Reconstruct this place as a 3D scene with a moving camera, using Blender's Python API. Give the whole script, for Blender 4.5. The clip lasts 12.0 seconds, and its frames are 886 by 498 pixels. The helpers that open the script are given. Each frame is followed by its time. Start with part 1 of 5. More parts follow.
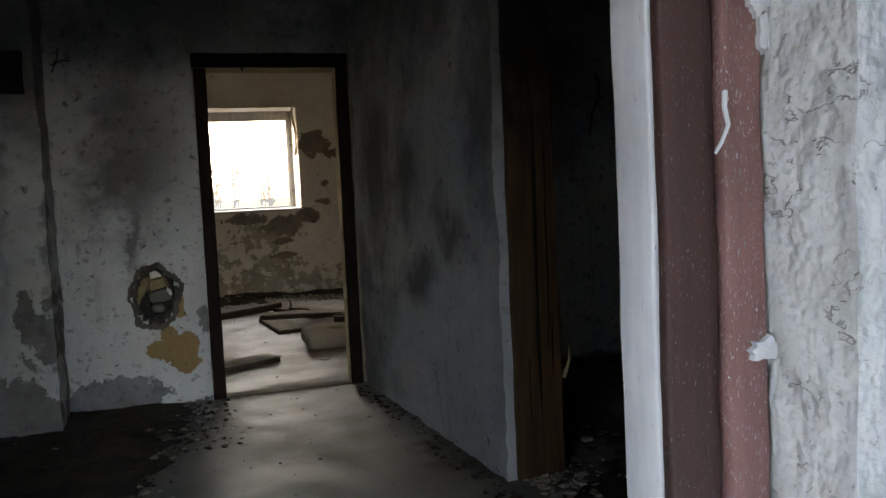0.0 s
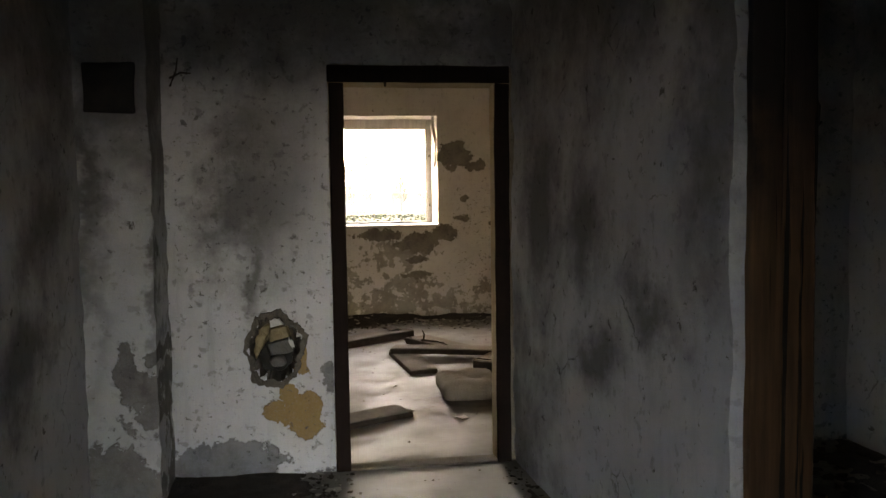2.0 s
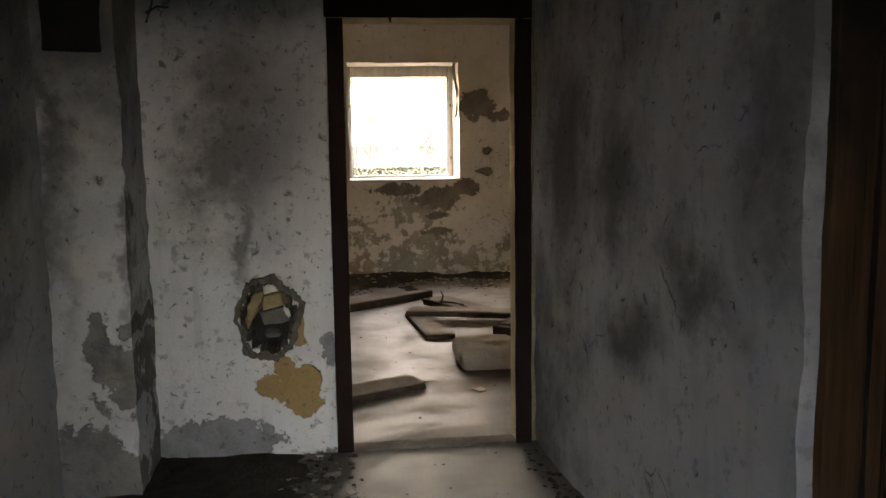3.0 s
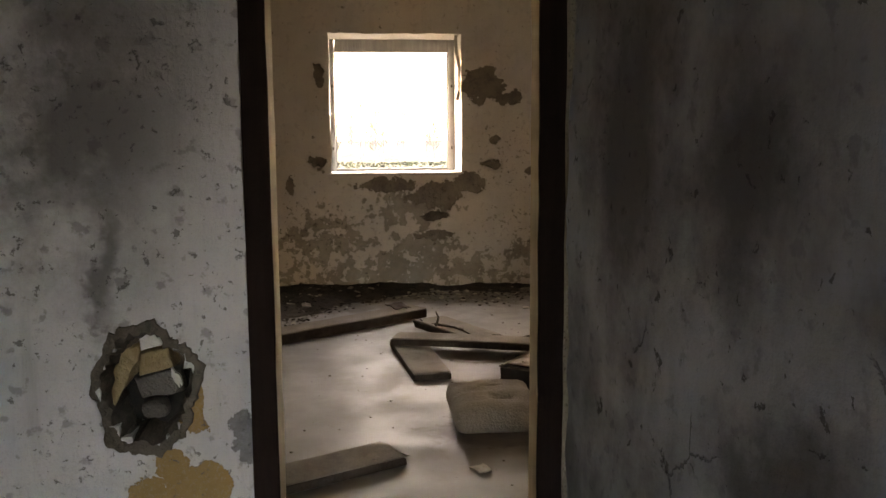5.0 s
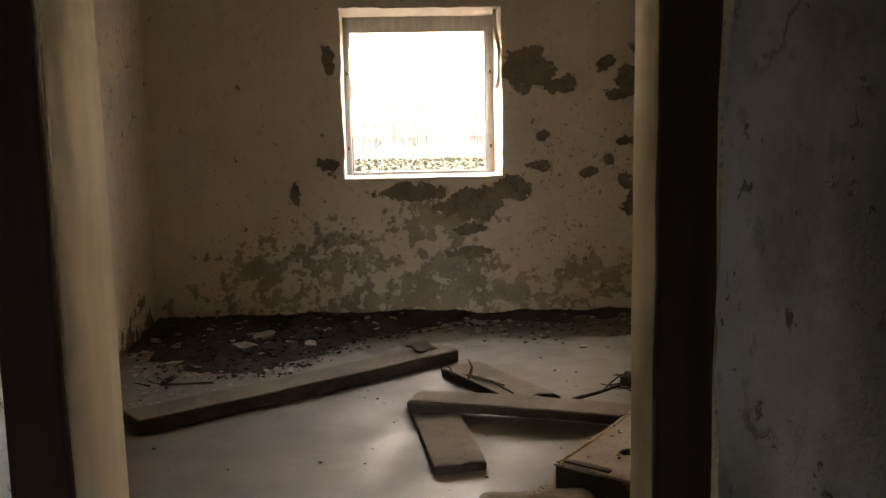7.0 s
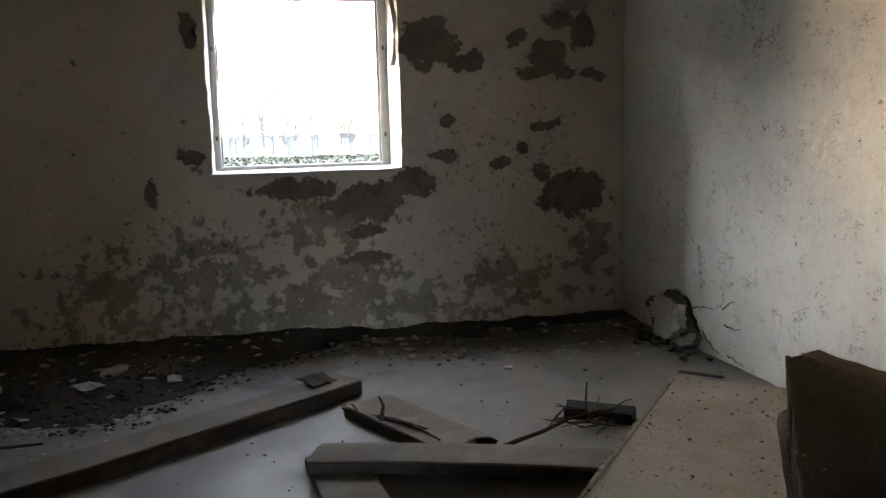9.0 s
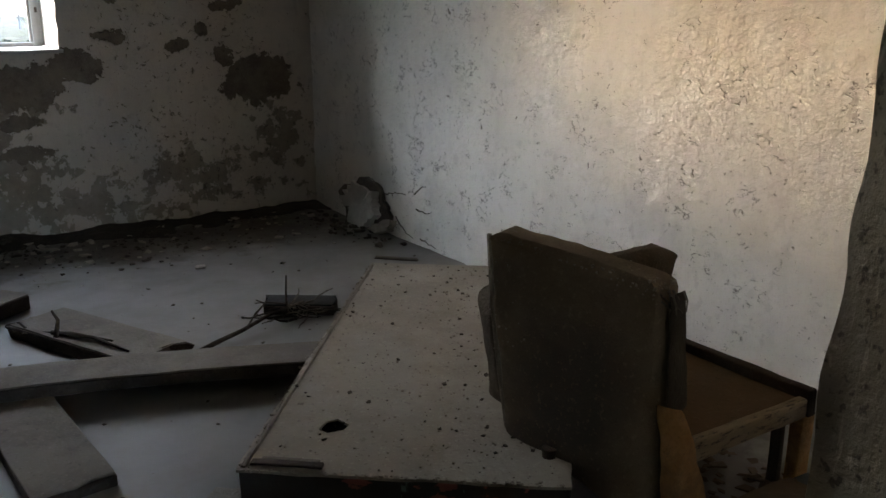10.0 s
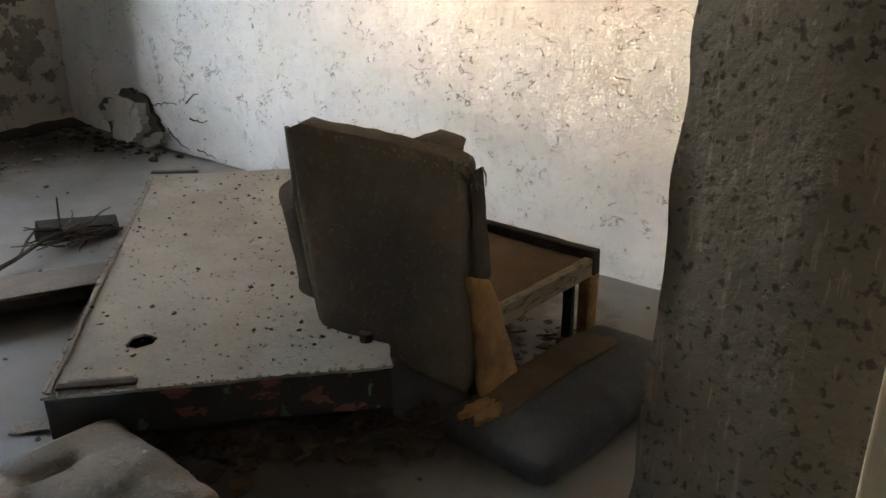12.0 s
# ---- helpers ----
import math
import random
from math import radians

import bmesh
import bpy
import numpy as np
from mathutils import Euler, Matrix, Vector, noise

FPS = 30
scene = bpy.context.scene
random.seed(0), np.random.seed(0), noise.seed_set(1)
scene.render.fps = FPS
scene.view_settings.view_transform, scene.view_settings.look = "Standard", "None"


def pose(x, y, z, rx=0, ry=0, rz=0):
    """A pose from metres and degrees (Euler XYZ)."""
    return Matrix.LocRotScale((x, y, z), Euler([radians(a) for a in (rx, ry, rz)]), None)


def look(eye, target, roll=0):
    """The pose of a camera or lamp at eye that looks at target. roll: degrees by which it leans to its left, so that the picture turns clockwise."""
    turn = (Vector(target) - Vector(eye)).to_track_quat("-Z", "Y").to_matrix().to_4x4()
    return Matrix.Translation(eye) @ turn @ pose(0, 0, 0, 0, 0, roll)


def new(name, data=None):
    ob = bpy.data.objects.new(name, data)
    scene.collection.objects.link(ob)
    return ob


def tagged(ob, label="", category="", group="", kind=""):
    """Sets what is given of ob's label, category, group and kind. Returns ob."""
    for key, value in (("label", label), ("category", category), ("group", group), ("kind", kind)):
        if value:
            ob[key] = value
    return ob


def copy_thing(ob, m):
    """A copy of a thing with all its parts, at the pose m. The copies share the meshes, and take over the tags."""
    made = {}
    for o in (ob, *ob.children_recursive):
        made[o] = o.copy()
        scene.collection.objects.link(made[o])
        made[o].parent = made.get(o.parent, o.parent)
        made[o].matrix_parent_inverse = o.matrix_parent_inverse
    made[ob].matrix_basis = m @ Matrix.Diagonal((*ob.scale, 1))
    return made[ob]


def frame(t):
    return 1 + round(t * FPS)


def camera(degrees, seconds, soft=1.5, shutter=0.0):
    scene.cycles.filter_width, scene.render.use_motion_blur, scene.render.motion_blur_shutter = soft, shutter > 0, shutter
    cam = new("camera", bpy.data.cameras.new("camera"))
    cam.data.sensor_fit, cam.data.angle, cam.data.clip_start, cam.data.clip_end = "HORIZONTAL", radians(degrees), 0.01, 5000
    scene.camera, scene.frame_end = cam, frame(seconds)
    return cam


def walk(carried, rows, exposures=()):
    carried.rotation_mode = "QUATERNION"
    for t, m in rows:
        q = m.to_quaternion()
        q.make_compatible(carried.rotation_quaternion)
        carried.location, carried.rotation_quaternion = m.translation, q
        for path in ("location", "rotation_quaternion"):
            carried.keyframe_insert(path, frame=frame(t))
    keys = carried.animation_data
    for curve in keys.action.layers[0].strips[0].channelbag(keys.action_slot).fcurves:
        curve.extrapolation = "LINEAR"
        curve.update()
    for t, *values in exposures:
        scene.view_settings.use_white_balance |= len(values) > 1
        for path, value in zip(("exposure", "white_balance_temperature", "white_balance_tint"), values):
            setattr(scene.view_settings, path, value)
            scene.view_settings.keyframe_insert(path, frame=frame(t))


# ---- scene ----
cam = camera(54.9, 12.0)
PATH = [
    (0, (1.214, 0.645, 1.248), (1.813, 2.548, 1.107), -2.7),
    (0.5, (1.213, 0.879, 1.281), (1.654, 2.824, 1.134), -3.0),
    (1, (1.237, 1.12, 1.35), (1.564, 3.09, 1.223), -3.3),
    (1.5, (1.26, 1.386, 1.431), (1.579, 3.356, 1.306), -2.0),
    (2, (1.269, 1.617, 1.485), (1.58, 3.588, 1.349), -0.8),
    (2.5, (1.364, 1.874, 1.51), (1.635, 3.849, 1.349), -0.8),
    (3, (1.416, 2.098, 1.476), (1.66, 4.068, 1.231), -0.8),
    (3.2, (1.417, 2.225, 1.434), (1.664, 4.193, 1.179), -0.8),
    (5, (1.675, 3.573, 1.402), (1.904, 5.543, 1.146), -0.4),
    (5.5, (1.786, 3.93, 1.394), (1.991, 5.9, 1.118), -0.5),
    (6, (1.889, 4.285, 1.407), (2.051, 6.259, 1.13), -0.8),
    (6.5, (1.893, 4.66, 1.429), (2.033, 6.637, 1.163), -0.8),
    (6.7, (1.904, 4.782, 1.425), (2.027, 6.76, 1.159), -1.1),
    (8.3, (1.827, 5.701, 1.361), (2.044, 7.672, 1.096), -1.0),
    (8.5, (1.817, 5.755, 1.355), (2.091, 7.718, 1.089), -1.0),
    (9, (1.844, 5.946, 1.338), (2.26, 7.883, 1.06), -1.5),
    (9.5, (1.893, 6.066, 1.306), (2.576, 7.905, 0.916), -1.4),
    (10, (1.877, 6.11, 1.289), (2.931, 7.724, 0.758), 0.0),
    (10.5, (1.836, 6.114, 1.28), (3.076, 7.56, 0.67), -0.1),
    (11, (1.806, 6.121, 1.265), (3.154, 7.453, 0.625), -0.1),
    (11.5, (1.805, 6.13, 1.252), (3.194, 7.394, 0.563), -0.4),
    (12, (1.801, 6.137, 1.242), (3.204, 7.36, 0.51), -0.4),
]
EXPOSURES = [(0.0, 3.9, 13500, 21), (1.0, 4.55, 16800, 26), (2.5, 4.6, 17500, 27), (6.5, 4.5, 18500, 30), (8.5, 4.35, 10500, 19), (9.5, 3.9, 8600, 16), (10.0, 3.85, 8400, 15), (10.5, 4.45, 8200, 15), (12.0, 4.95, 8200, 15)]
walk(cam, [(t, look(eye, target, roll)) for t, eye, target, roll in PATH], EXPOSURES)

# ---- world and sun ----
SUN_WAY = Vector((1.0, -1.794, -0.215)).normalized()
world = bpy.data.worlds.new("world")
scene.world = world
world.use_nodes = True
wn = world.node_tree
sky = wn.nodes.new("ShaderNodeTexSky")
sky.sky_type, sky.sun_disc = "NISHITA", False
sky.sun_elevation, sky.sun_rotation = radians(9), radians(-29)
sky.air_density, sky.dust_density, sky.ozone_density = 1.0, 0.4, 2.0
veil = wn.nodes.new("ShaderNodeMix")
veil.data_type, veil.blend_type = "RGBA", "ADD"
veil.inputs[0].default_value = 1.0
haze = wn.nodes.new("ShaderNodeMix")
haze.data_type = "RGBA"
haze.inputs[6].default_value = (2.0, 4.9, 11.5, 1)
haze.inputs[7].default_value = (3.0, 3.7, 4.9, 1)
facing = wn.nodes.new("ShaderNodeVectorMath")
facing.operation = "DOT_PRODUCT"
facing.inputs[1].default_value = (-0.24, 0.44, 0.0)
half = wn.nodes.new("ShaderNodeMath")
half.operation = "ADD"
half.inputs[1].default_value = 0.5
wn.links.new(wn.nodes.new("ShaderNodeTexCoord").outputs["Generated"], facing.inputs[0])
wn.links.new(facing.outputs["Value"], half.inputs[0])
wn.links.new(half.outputs[0], haze.inputs[0])
# broad bright haze on the sun's side of the sky
aim = wn.nodes.new("ShaderNodeVectorMath")
aim.operation = "DOT_PRODUCT"
aim.inputs[1].default_value = (-0.683, 0.683, 0.259)
front = wn.nodes.new("ShaderNodeMath")
front.operation = "MAXIMUM"
front.inputs[1].default_value = 0.0
fall = wn.nodes.new("ShaderNodeMath")
fall.operation = "POWER"
fall.inputs[1].default_value = 3.5
wn.links.new(facing.inputs[0].links[0].from_socket, aim.inputs[0])
wn.links.new(aim.outputs["Value"], front.inputs[0])
wn.links.new(front.outputs[0], fall.inputs[0])
glow = wn.nodes.new("ShaderNodeMix")
glow.data_type, glow.blend_type = "RGBA", "ADD"
glow.inputs[7].default_value = (9.0, 11.5, 15.5, 1)
wn.links.new(fall.outputs[0], glow.inputs[0])
wn.links.new(haze.outputs[2], glow.inputs[6])
wn.links.new(glow.outputs[2], veil.inputs[7])
wn.links.new(sky.outputs[0], veil.inputs[6])
wn.links.new(veil.outputs[2], wn.nodes["Background"].inputs[0])
wn.nodes["Background"].inputs[1].default_value = 0.15
sun = new("sun", bpy.data.lights.new("sun", "SUN"))
sun.data.energy, sun.data.angle, sun.data.color = 0.056, radians(7), (1.0, 0.74, 0.48)
sun.matrix_world = Matrix.Translation((-20, 40, 12)) @ SUN_WAY.to_track_quat("-Z", "Y").to_matrix().to_4x4()


# ---- material helpers ----
class Nodes:
    """Short calls for the nodes of one material."""

    def __init__(self, name, rough=0.85, metal=0.0, spec=0.3):
        self.m = bpy.data.materials.new(name)
        self.m.use_nodes = True
        self.t = self.m.node_tree
        self.bsdf = self.t.nodes["Principled BSDF"]
        self.bsdf.inputs["Roughness"].default_value = rough
        self.bsdf.inputs["Metallic"].default_value = metal
        self.bsdf.inputs["Specular IOR Level"].default_value = spec
        self.co = self.t.nodes.new("ShaderNodeTexCoord").outputs["Object"]

    def put(self, socket, value):
        if isinstance(value, bpy.types.NodeSocket):
            self.t.links.new(value, socket)
        elif isinstance(value, tuple) and len(value) == 3 and socket.type == "RGBA":
            socket.default_value = (*value, 1)
        else:
            socket.default_value = value

    def math(self, op, a, b=0.0, c=0.0):
        n = self.t.nodes.new("ShaderNodeMath")
        n.operation = op
        for k, v in enumerate((a, b, c)):
            self.put(n.inputs[k], v)
        return n.outputs[0]

    def vec(self, op, a, b=(0.0, 0.0, 0.0)):
        n = self.t.nodes.new("ShaderNodeVectorMath")
        n.operation = op
        self.put(n.inputs[0], a)
        self.put(n.inputs[1], b)
        return n.outputs["Value"] if op in ("LENGTH", "DISTANCE", "DOT_PRODUCT") else n.outputs[0]

    def noise(self, scale, detail=5.0, rough=0.6, at=None, color=False):
        n = self.t.nodes.new("ShaderNodeTexNoise")
        self.put(n.inputs["Vector"], at or self.co)
        self.put(n.inputs["Scale"], scale)
        self.put(n.inputs["Detail"], detail)
        self.put(n.inputs["Roughness"], rough)
        return n.outputs["Color"] if color else n.outputs[0]

    def edges(self, scale, at=None):
        n = self.t.nodes.new("ShaderNodeTexVoronoi")
        n.feature = "DISTANCE_TO_EDGE"
        self.put(n.inputs["Vector"], at or self.co)
        self.put(n.inputs["Scale"], scale)
        return n.outputs["Distance"]

    def step(self, x, lo, hi, a=0.0, b=1.0):
        n = self.t.nodes.new("ShaderNodeMapRange")
        n.interpolation_type = "SMOOTHSTEP"
        for k, v in enumerate((x, lo, hi, a, b)):
            self.put(n.inputs[k], v)
        return n.outputs[0]

    def mix(self, f, a, b):
        n = self.t.nodes.new("ShaderNodeMix")
        n.data_type = "RGBA"
        self.put(n.inputs[0], f)
        self.put(n.inputs[6], a)
        self.put(n.inputs[7], b)
        return n.outputs[2]

    def warp(self, scale, amount):
        off = self.vec("SUBTRACT", self.noise(scale, 6, 0.65, color=True), (0.5, 0.5, 0.5))
        return self.vec("ADD", self.co, self.vec("MULTIPLY", off, (amount, amount, amount)))

    def stretch(self, sx, sy, sz):
        return self.vec("MULTIPLY", self.co, (sx, sy, sz))

    def blobs(self, at, spots, axes):
        """1 at the middle of each spot, 0 at its rim, below that outside. axes: the two that the wall spans."""
        out = None
        for u, v, ru, rv in spots:
            c, k = [0.0] * 3, [0.0] * 3
            c[axes[0]], c[axes[1]], k[axes[0]], k[axes[1]] = u, v, 1 / ru, 1 / rv
            d = self.vec("LENGTH", self.vec("MULTIPLY", self.vec("SUBTRACT", at, tuple(c)), tuple(k)))
            f = self.math("SUBTRACT", 1.0, d)
            out = f if out is None else self.math("MAXIMUM", out, f)
        return out

    def finish(self, color, height=None, strength=0.5, distance=0.01, rough=None):
        self.put(self.bsdf.inputs["Base Color"], color)
        if rough is not None:
            self.put(self.bsdf.inputs["Roughness"], rough)
        if height is not None:
            b = self.t.nodes.new("ShaderNodeBump")
            self.put(b.inputs["Strength"], strength)
            self.put(b.inputs["Distance"], distance)
            self.put(b.inputs["Height"], height)
            self.t.links.new(b.outputs[0], self.bsdf.inputs["Normal"])
        return self.m


def plaster(name, base, tone, under, axes, peel=(), peel_noise=2.0, speck=0.66, soot_shade=None, soot_shade_amount=0.7, ochre=(), low=None, cracks=0.5, pits=0.0, grit=1.0, nick=None, hair=0.0, spots_dark=0.0, worn=(), worn_tone=None, nick_at=()):
    """Old limewash on plaster: mottled coat, flaked spots down to the undercoat, chips, hair cracks, smoke marks and
    painted shade.
    """
    n = Nodes(name, rough=0.92, spec=0.2)
    big, mid, fine = n.noise(1.1, 4), n.noise(5.0, 6, 0.65), n.noise(38.0, 5, 0.7)
    col = n.mix(n.step(big, 0.35, 0.68), base, tone)
    col = n.mix(n.math("MULTIPLY", n.step(mid, 0.45, 0.75), 0.45), col, tuple(c * 0.72 for c in base))
    height = n.math("ADD", n.math("MULTIPLY", mid, 0.5), n.math("MULTIPLY", fine, 0.22))
    if pits:
        lumps = n.noise(11.0, 3, 0.55)
        height = n.math("ADD", height, n.math("MULTIPLY", n.step(lumps, 0.3, 0.72), pits))
    streak = n.noise(1.0, 5, 0.65, at=n.stretch(9.0, 9.0, 1.1))
    col = n.mix(n.math("MULTIPLY", n.step(streak, 0.5, 0.72), 0.35 * grit), col, tuple(c * 0.6 for c in base))
    spots = n.noise(17.0, 4, 0.55)
    col = n.mix(n.math("MULTIPLY", n.step(spots, 0.58, 0.66), 0.42 * grit), col, tuple(c * 0.5 for c in tone))
    height = n.math("ADD", height, n.math("MULTIPLY", streak, 0.25))
    w = n.warp(7.5, 0.17)
    mask = None
    if worn:
        f = n.math("ADD", n.blobs(w, worn, axes), n.math("MULTIPLY", n.math("SUBTRACT", n.noise(8.5, 8, 0.68), 0.5), 4.6))
        thin = n.step(f, 0.5, 0.6)
        col = n.mix(thin, col, n.mix(n.step(n.noise(5.0, 6, 0.7), 0.35, 0.65), worn_tone, tuple(c * 0.7 for c in worn_tone)))
        height = n.math("SUBTRACT", height, n.math("MULTIPLY", thin, 0.35))
    if peel:
        rag = n.math("MULTIPLY", n.math("SUBTRACT", n.noise(6.5, 6, 0.62), 0.5), peel_noise)
        f = n.blobs(w, peel, axes)
        rag = n.math("ADD", rag, n.math("MULTIPLY", n.math("SUBTRACT", n.noise(24.0, 5, 0.7), 0.5), 0.7))
        mask = n.step(n.math("ADD", f, rag), 0.0, 0.06)
    if low:
        level, reach, amount = low
        z = n.t.nodes.new("ShaderNodeSeparateXYZ")
        n.put(z.inputs[0], n.co)
        damp = n.step(z.outputs[2], level, level + reach, amount, 0.0)
        flake = n.step(n.math("ADD", n.math("ADD", n.math("MULTIPLY", n.noise(3.2, 3, 0.5, at=w), 0.55), n.math("MULTIPLY", n.noise(9.5, 6, 0.65, at=w), 0.45)), damp), 0.665, 0.69)
        mask = flake if mask is None else n.math("MAXIMUM", mask, flake)
    if mask is not None:
        shade = n.mix(n.step(n.noise(7.0, 6, 0.7), 0.35, 0.7), under, tuple(c * 0.6 for c in under))
        col = n.mix(mask, col, shade)
        height = n.math("SUBTRACT", height, n.math("MULTIPLY", mask, 0.55))
    if ochre:
        f = n.math("ADD", n.blobs(w, ochre, axes), n.math("MULTIPLY", n.math("SUBTRACT", n.noise(7.0, 5), 0.5), 1.1))
        om = n.step(f, 0.0, 0.04)
        col = n.mix(om, col, n.mix(fine, (0.30, 0.185, 0.075), (0.22, 0.13, 0.055)))
        height = n.math("SUBTRACT", height, n.math("MULTIPLY", om, 0.5))
    chips = n.step(n.noise(13.0, 3, 0.5, at=w), speck, speck + 0.03)
    col = n.mix(n.math("MULTIPLY", chips, 0.8), col, tuple(c * 0.55 for c in under))
    height = n.math("SUBTRACT", height, n.math("MULTIPLY", chips, 0.5))
    nick = nick or speck + 0.005
    small = n.noise(34.0, 3, 0.5, at=w)
    if nick_at:
        small = n.math("ADD", small, n.math("MULTIPLY", n.step(n.blobs(w, nick_at, axes), 0.0, 0.5), 0.07))
    nicks = n.step(small, nick, nick + 0.025)
    col = n.mix(n.math("MULTIPLY", nicks, 0.75), col, tuple(c * 0.4 for c in under))
    height = n.math("SUBTRACT", height, n.math("MULTIPLY", nicks, 0.4))
    grain = n.noise(130.0, 3, 0.7)
    col = n.mix(n.math("MULTIPLY", n.step(grain, 0.5, 0.75), 0.3), col, tuple(c * 0.6 for c in base))
    height = n.math("ADD", height, n.math("MULTIPLY", grain, 0.1))
    if cracks:
        line = n.step(n.edges(2.6, at=n.warp(4.0, 0.16)), 0.003, 0.011, 1.0, 0.0)
        line = n.math("MULTIPLY", line, n.step(n.noise(2.3, 3), 0.57, 0.63))
        col = n.mix(n.math("MULTIPLY", line, cracks), col, (0.05, 0.045, 0.04))
        height = n.math("SUBTRACT", height, n.math("MULTIPLY", line, 0.6))
    if hair:
        off = n.math("ABSOLUTE", n.math("SUBTRACT", n.noise(9.0, 4, 0.6, at=n.stretch(1.3, 1.0, 2.0)), 0.5))
        line = n.math("MULTIPLY", n.step(off, 0.003, 0.014, 1.0, 0.0), n.step(n.noise(7.3, 4, 0.6), 0.55, 0.6))
        scuff = n.step(n.noise(1.0, 4, 0.6, at=n.stretch(48.0, 48.0, 95.0)), 0.66, 0.7)
        scuff = n.math("MULTIPLY", scuff, n.step(n.noise(1.9, 4, 0.6), 0.42, 0.58))
        line = n.math("MAXIMUM", line, scuff)
        col = n.mix(n.math("MULTIPLY", line, hair), col, (0.09, 0.075, 0.06))
        height = n.math("SUBTRACT", height, n.math("MULTIPLY", line, 0.7))
    if spots_dark:
        f = n.step(n.noise(135.0, 3, 0.45), 0.57, 0.67)
        col = n.mix(n.math("MULTIPLY", f, spots_dark), col, tuple(c * 0.3 for c in base))
        pale = n.step(n.noise(1.0, 3, 0.5, at=n.stretch(190.0, 190.0, 30.0)), 0.62, 0.7)
        col = n.mix(n.math("MULTIPLY", pale, 0.35), col, tuple(min(0.7, c * 1.9) for c in base))
        rub = n.step(n.noise(1.0, 4, 0.6, at=n.stretch(55.0, 55.0, 3.0)), 0.6, 0.7)
        col = n.mix(n.math("MULTIPLY", rub, 0.4), col, tuple(min(0.6, c * 1.7) for c in base))
    # smoke marks, and shade painted in with the same spots
    if soot_shade:
        f = n.math("ADD", n.blobs(n.warp(1.3, 0.9), soot_shade, axes), n.math("MULTIPLY", n.math("SUBTRACT", n.noise(2.6, 7, 0.68), 0.5), 2.2))
        col = n.mix(n.math("MULTIPLY", n.step(f, -0.5, 0.9), soot_shade_amount), col, (0.055, 0.05, 0.047))
    return n.finish(col, height, 0.75, 0.02)


def timber(name, a, b, along=2, grain=1.0, flake=None, flake_level=0.6, rough=0.75, spec=0.3, flake_size=1.0):
    """Sawn wood with grain along one axis, worn; flake: the colour of old paint left or lost in spots."""
    n = Nodes(name, rough=rough, spec=spec)
    k = [26.0, 26.0, 26.0]
    k[along] = 1.6
    g = n.noise(grain, 6, 0.7, at=n.stretch(*k))
    col = n.mix(n.step(g, 0.3, 0.7), a, b)
    col = n.mix(n.math("MULTIPLY", n.step(n.noise(3.0, 5), 0.4, 0.75), 0.6), col, tuple(c * 0.45 for c in a))
    height = n.math("MULTIPLY", g, 0.5)
    if flake:
        k[along] = 7.0
        f = n.step(n.noise(2.6 / flake_size, 8, 0.8, at=n.stretch(*k)), flake_level, flake_level + 0.06)
        col = n.mix(f, col, flake)
        height = n.math("ADD", height, n.math("MULTIPLY", f, 0.4))
    return n.finish(col, height, 0.7, 0.006)


def dusty(name, a, b, dust, scale=6.0, amount=0.6, rough=0.9, bump=0.5, spec=0.25, distance=0.006):
    """A plain stuff that years of dust have greyed in patches."""
    n = Nodes(name, rough=rough, spec=spec)
    col = n.mix(n.step(n.noise(scale, 6, 0.65), 0.35, 0.68), a, b)
    d = n.step(n.noise(scale * 0.45, 6, 0.7), 0.42, 0.66)
    col = n.mix(n.math("MULTIPLY", d, amount), col, dust)
    fine = n.noise(scale * 14, 5, 0.7)
    col = n.mix(n.math("MULTIPLY", n.step(fine, 0.55, 0.8), 0.35), col, tuple(c * 0.5 for c in a))
    grit = n.noise(95.0, 2, 0.5)
    col = n.mix(n.math("MULTIPLY", n.step(grit, 0.6, 0.7), 0.2), col, tuple(min(0.7, c * 1.5) for c in dust))
    specks = n.noise(61.0, 3, 0.55)
    col = n.mix(n.math("MULTIPLY", n.step(specks, 0.63, 0.7), 0.35), col, tuple(c * 0.35 for c in a))
    height = n.math("ADD", n.math("MULTIPLY", n.noise(scale * 2, 5), 0.6), n.math("MULTIPLY", fine, 0.3))
    height = n.math("ADD", height, n.math("MULTIPLY", n.math("ADD", grit, n.math("MULTIPLY", specks, -1.0)), 0.4))
    return n.finish(col, height, bump, distance)


# ---- materials ----
UNDER = (0.17, 0.145, 0.12)
FAR_PEEL = [(2.98, 1.89, 0.21, 0.17), (3.22, 1.79, 0.15, 0.07), (3.59, 1.93, 0.06, 0.08), (3.78, 1.81, 0.13, 0.11), (3.72, 1.71, 0.13, 0.05),
            (3.92, 1.70, 0.09, 0.06), (3.9, 2.05, 0.1, 0.07), (4.04, 1.97, 0.08, 0.13), (4.13, 1.68, 0.12, 0.035), (3.8, 1.345, 0.12, 0.035),
            (3.6, 1.19, 0.035, 0.055), (3.46, 1.10, 0.08, 0.045), (3.09, 1.39, 0.055, 0.055), (3.05, 1.17, 0.11, 0.035), (3.98, 0.88, 0.23, 0.17),
            (3.75, 1.03, 0.07, 0.06), (2.55, 0.88, 0.28, 0.13), (2.86, 0.99, 0.18, 0.1), (2.1, 0.98, 0.3, 0.06), (2.52, 0.69, 0.13, 0.05),
            (1.47, 1.98, 0.06, 0.12), (1.45, 1.19, 0.1, 0.06), (1.19, 0.99, 0.04, 0.1), (2.53, 0.5, 0.18, 0.05)]
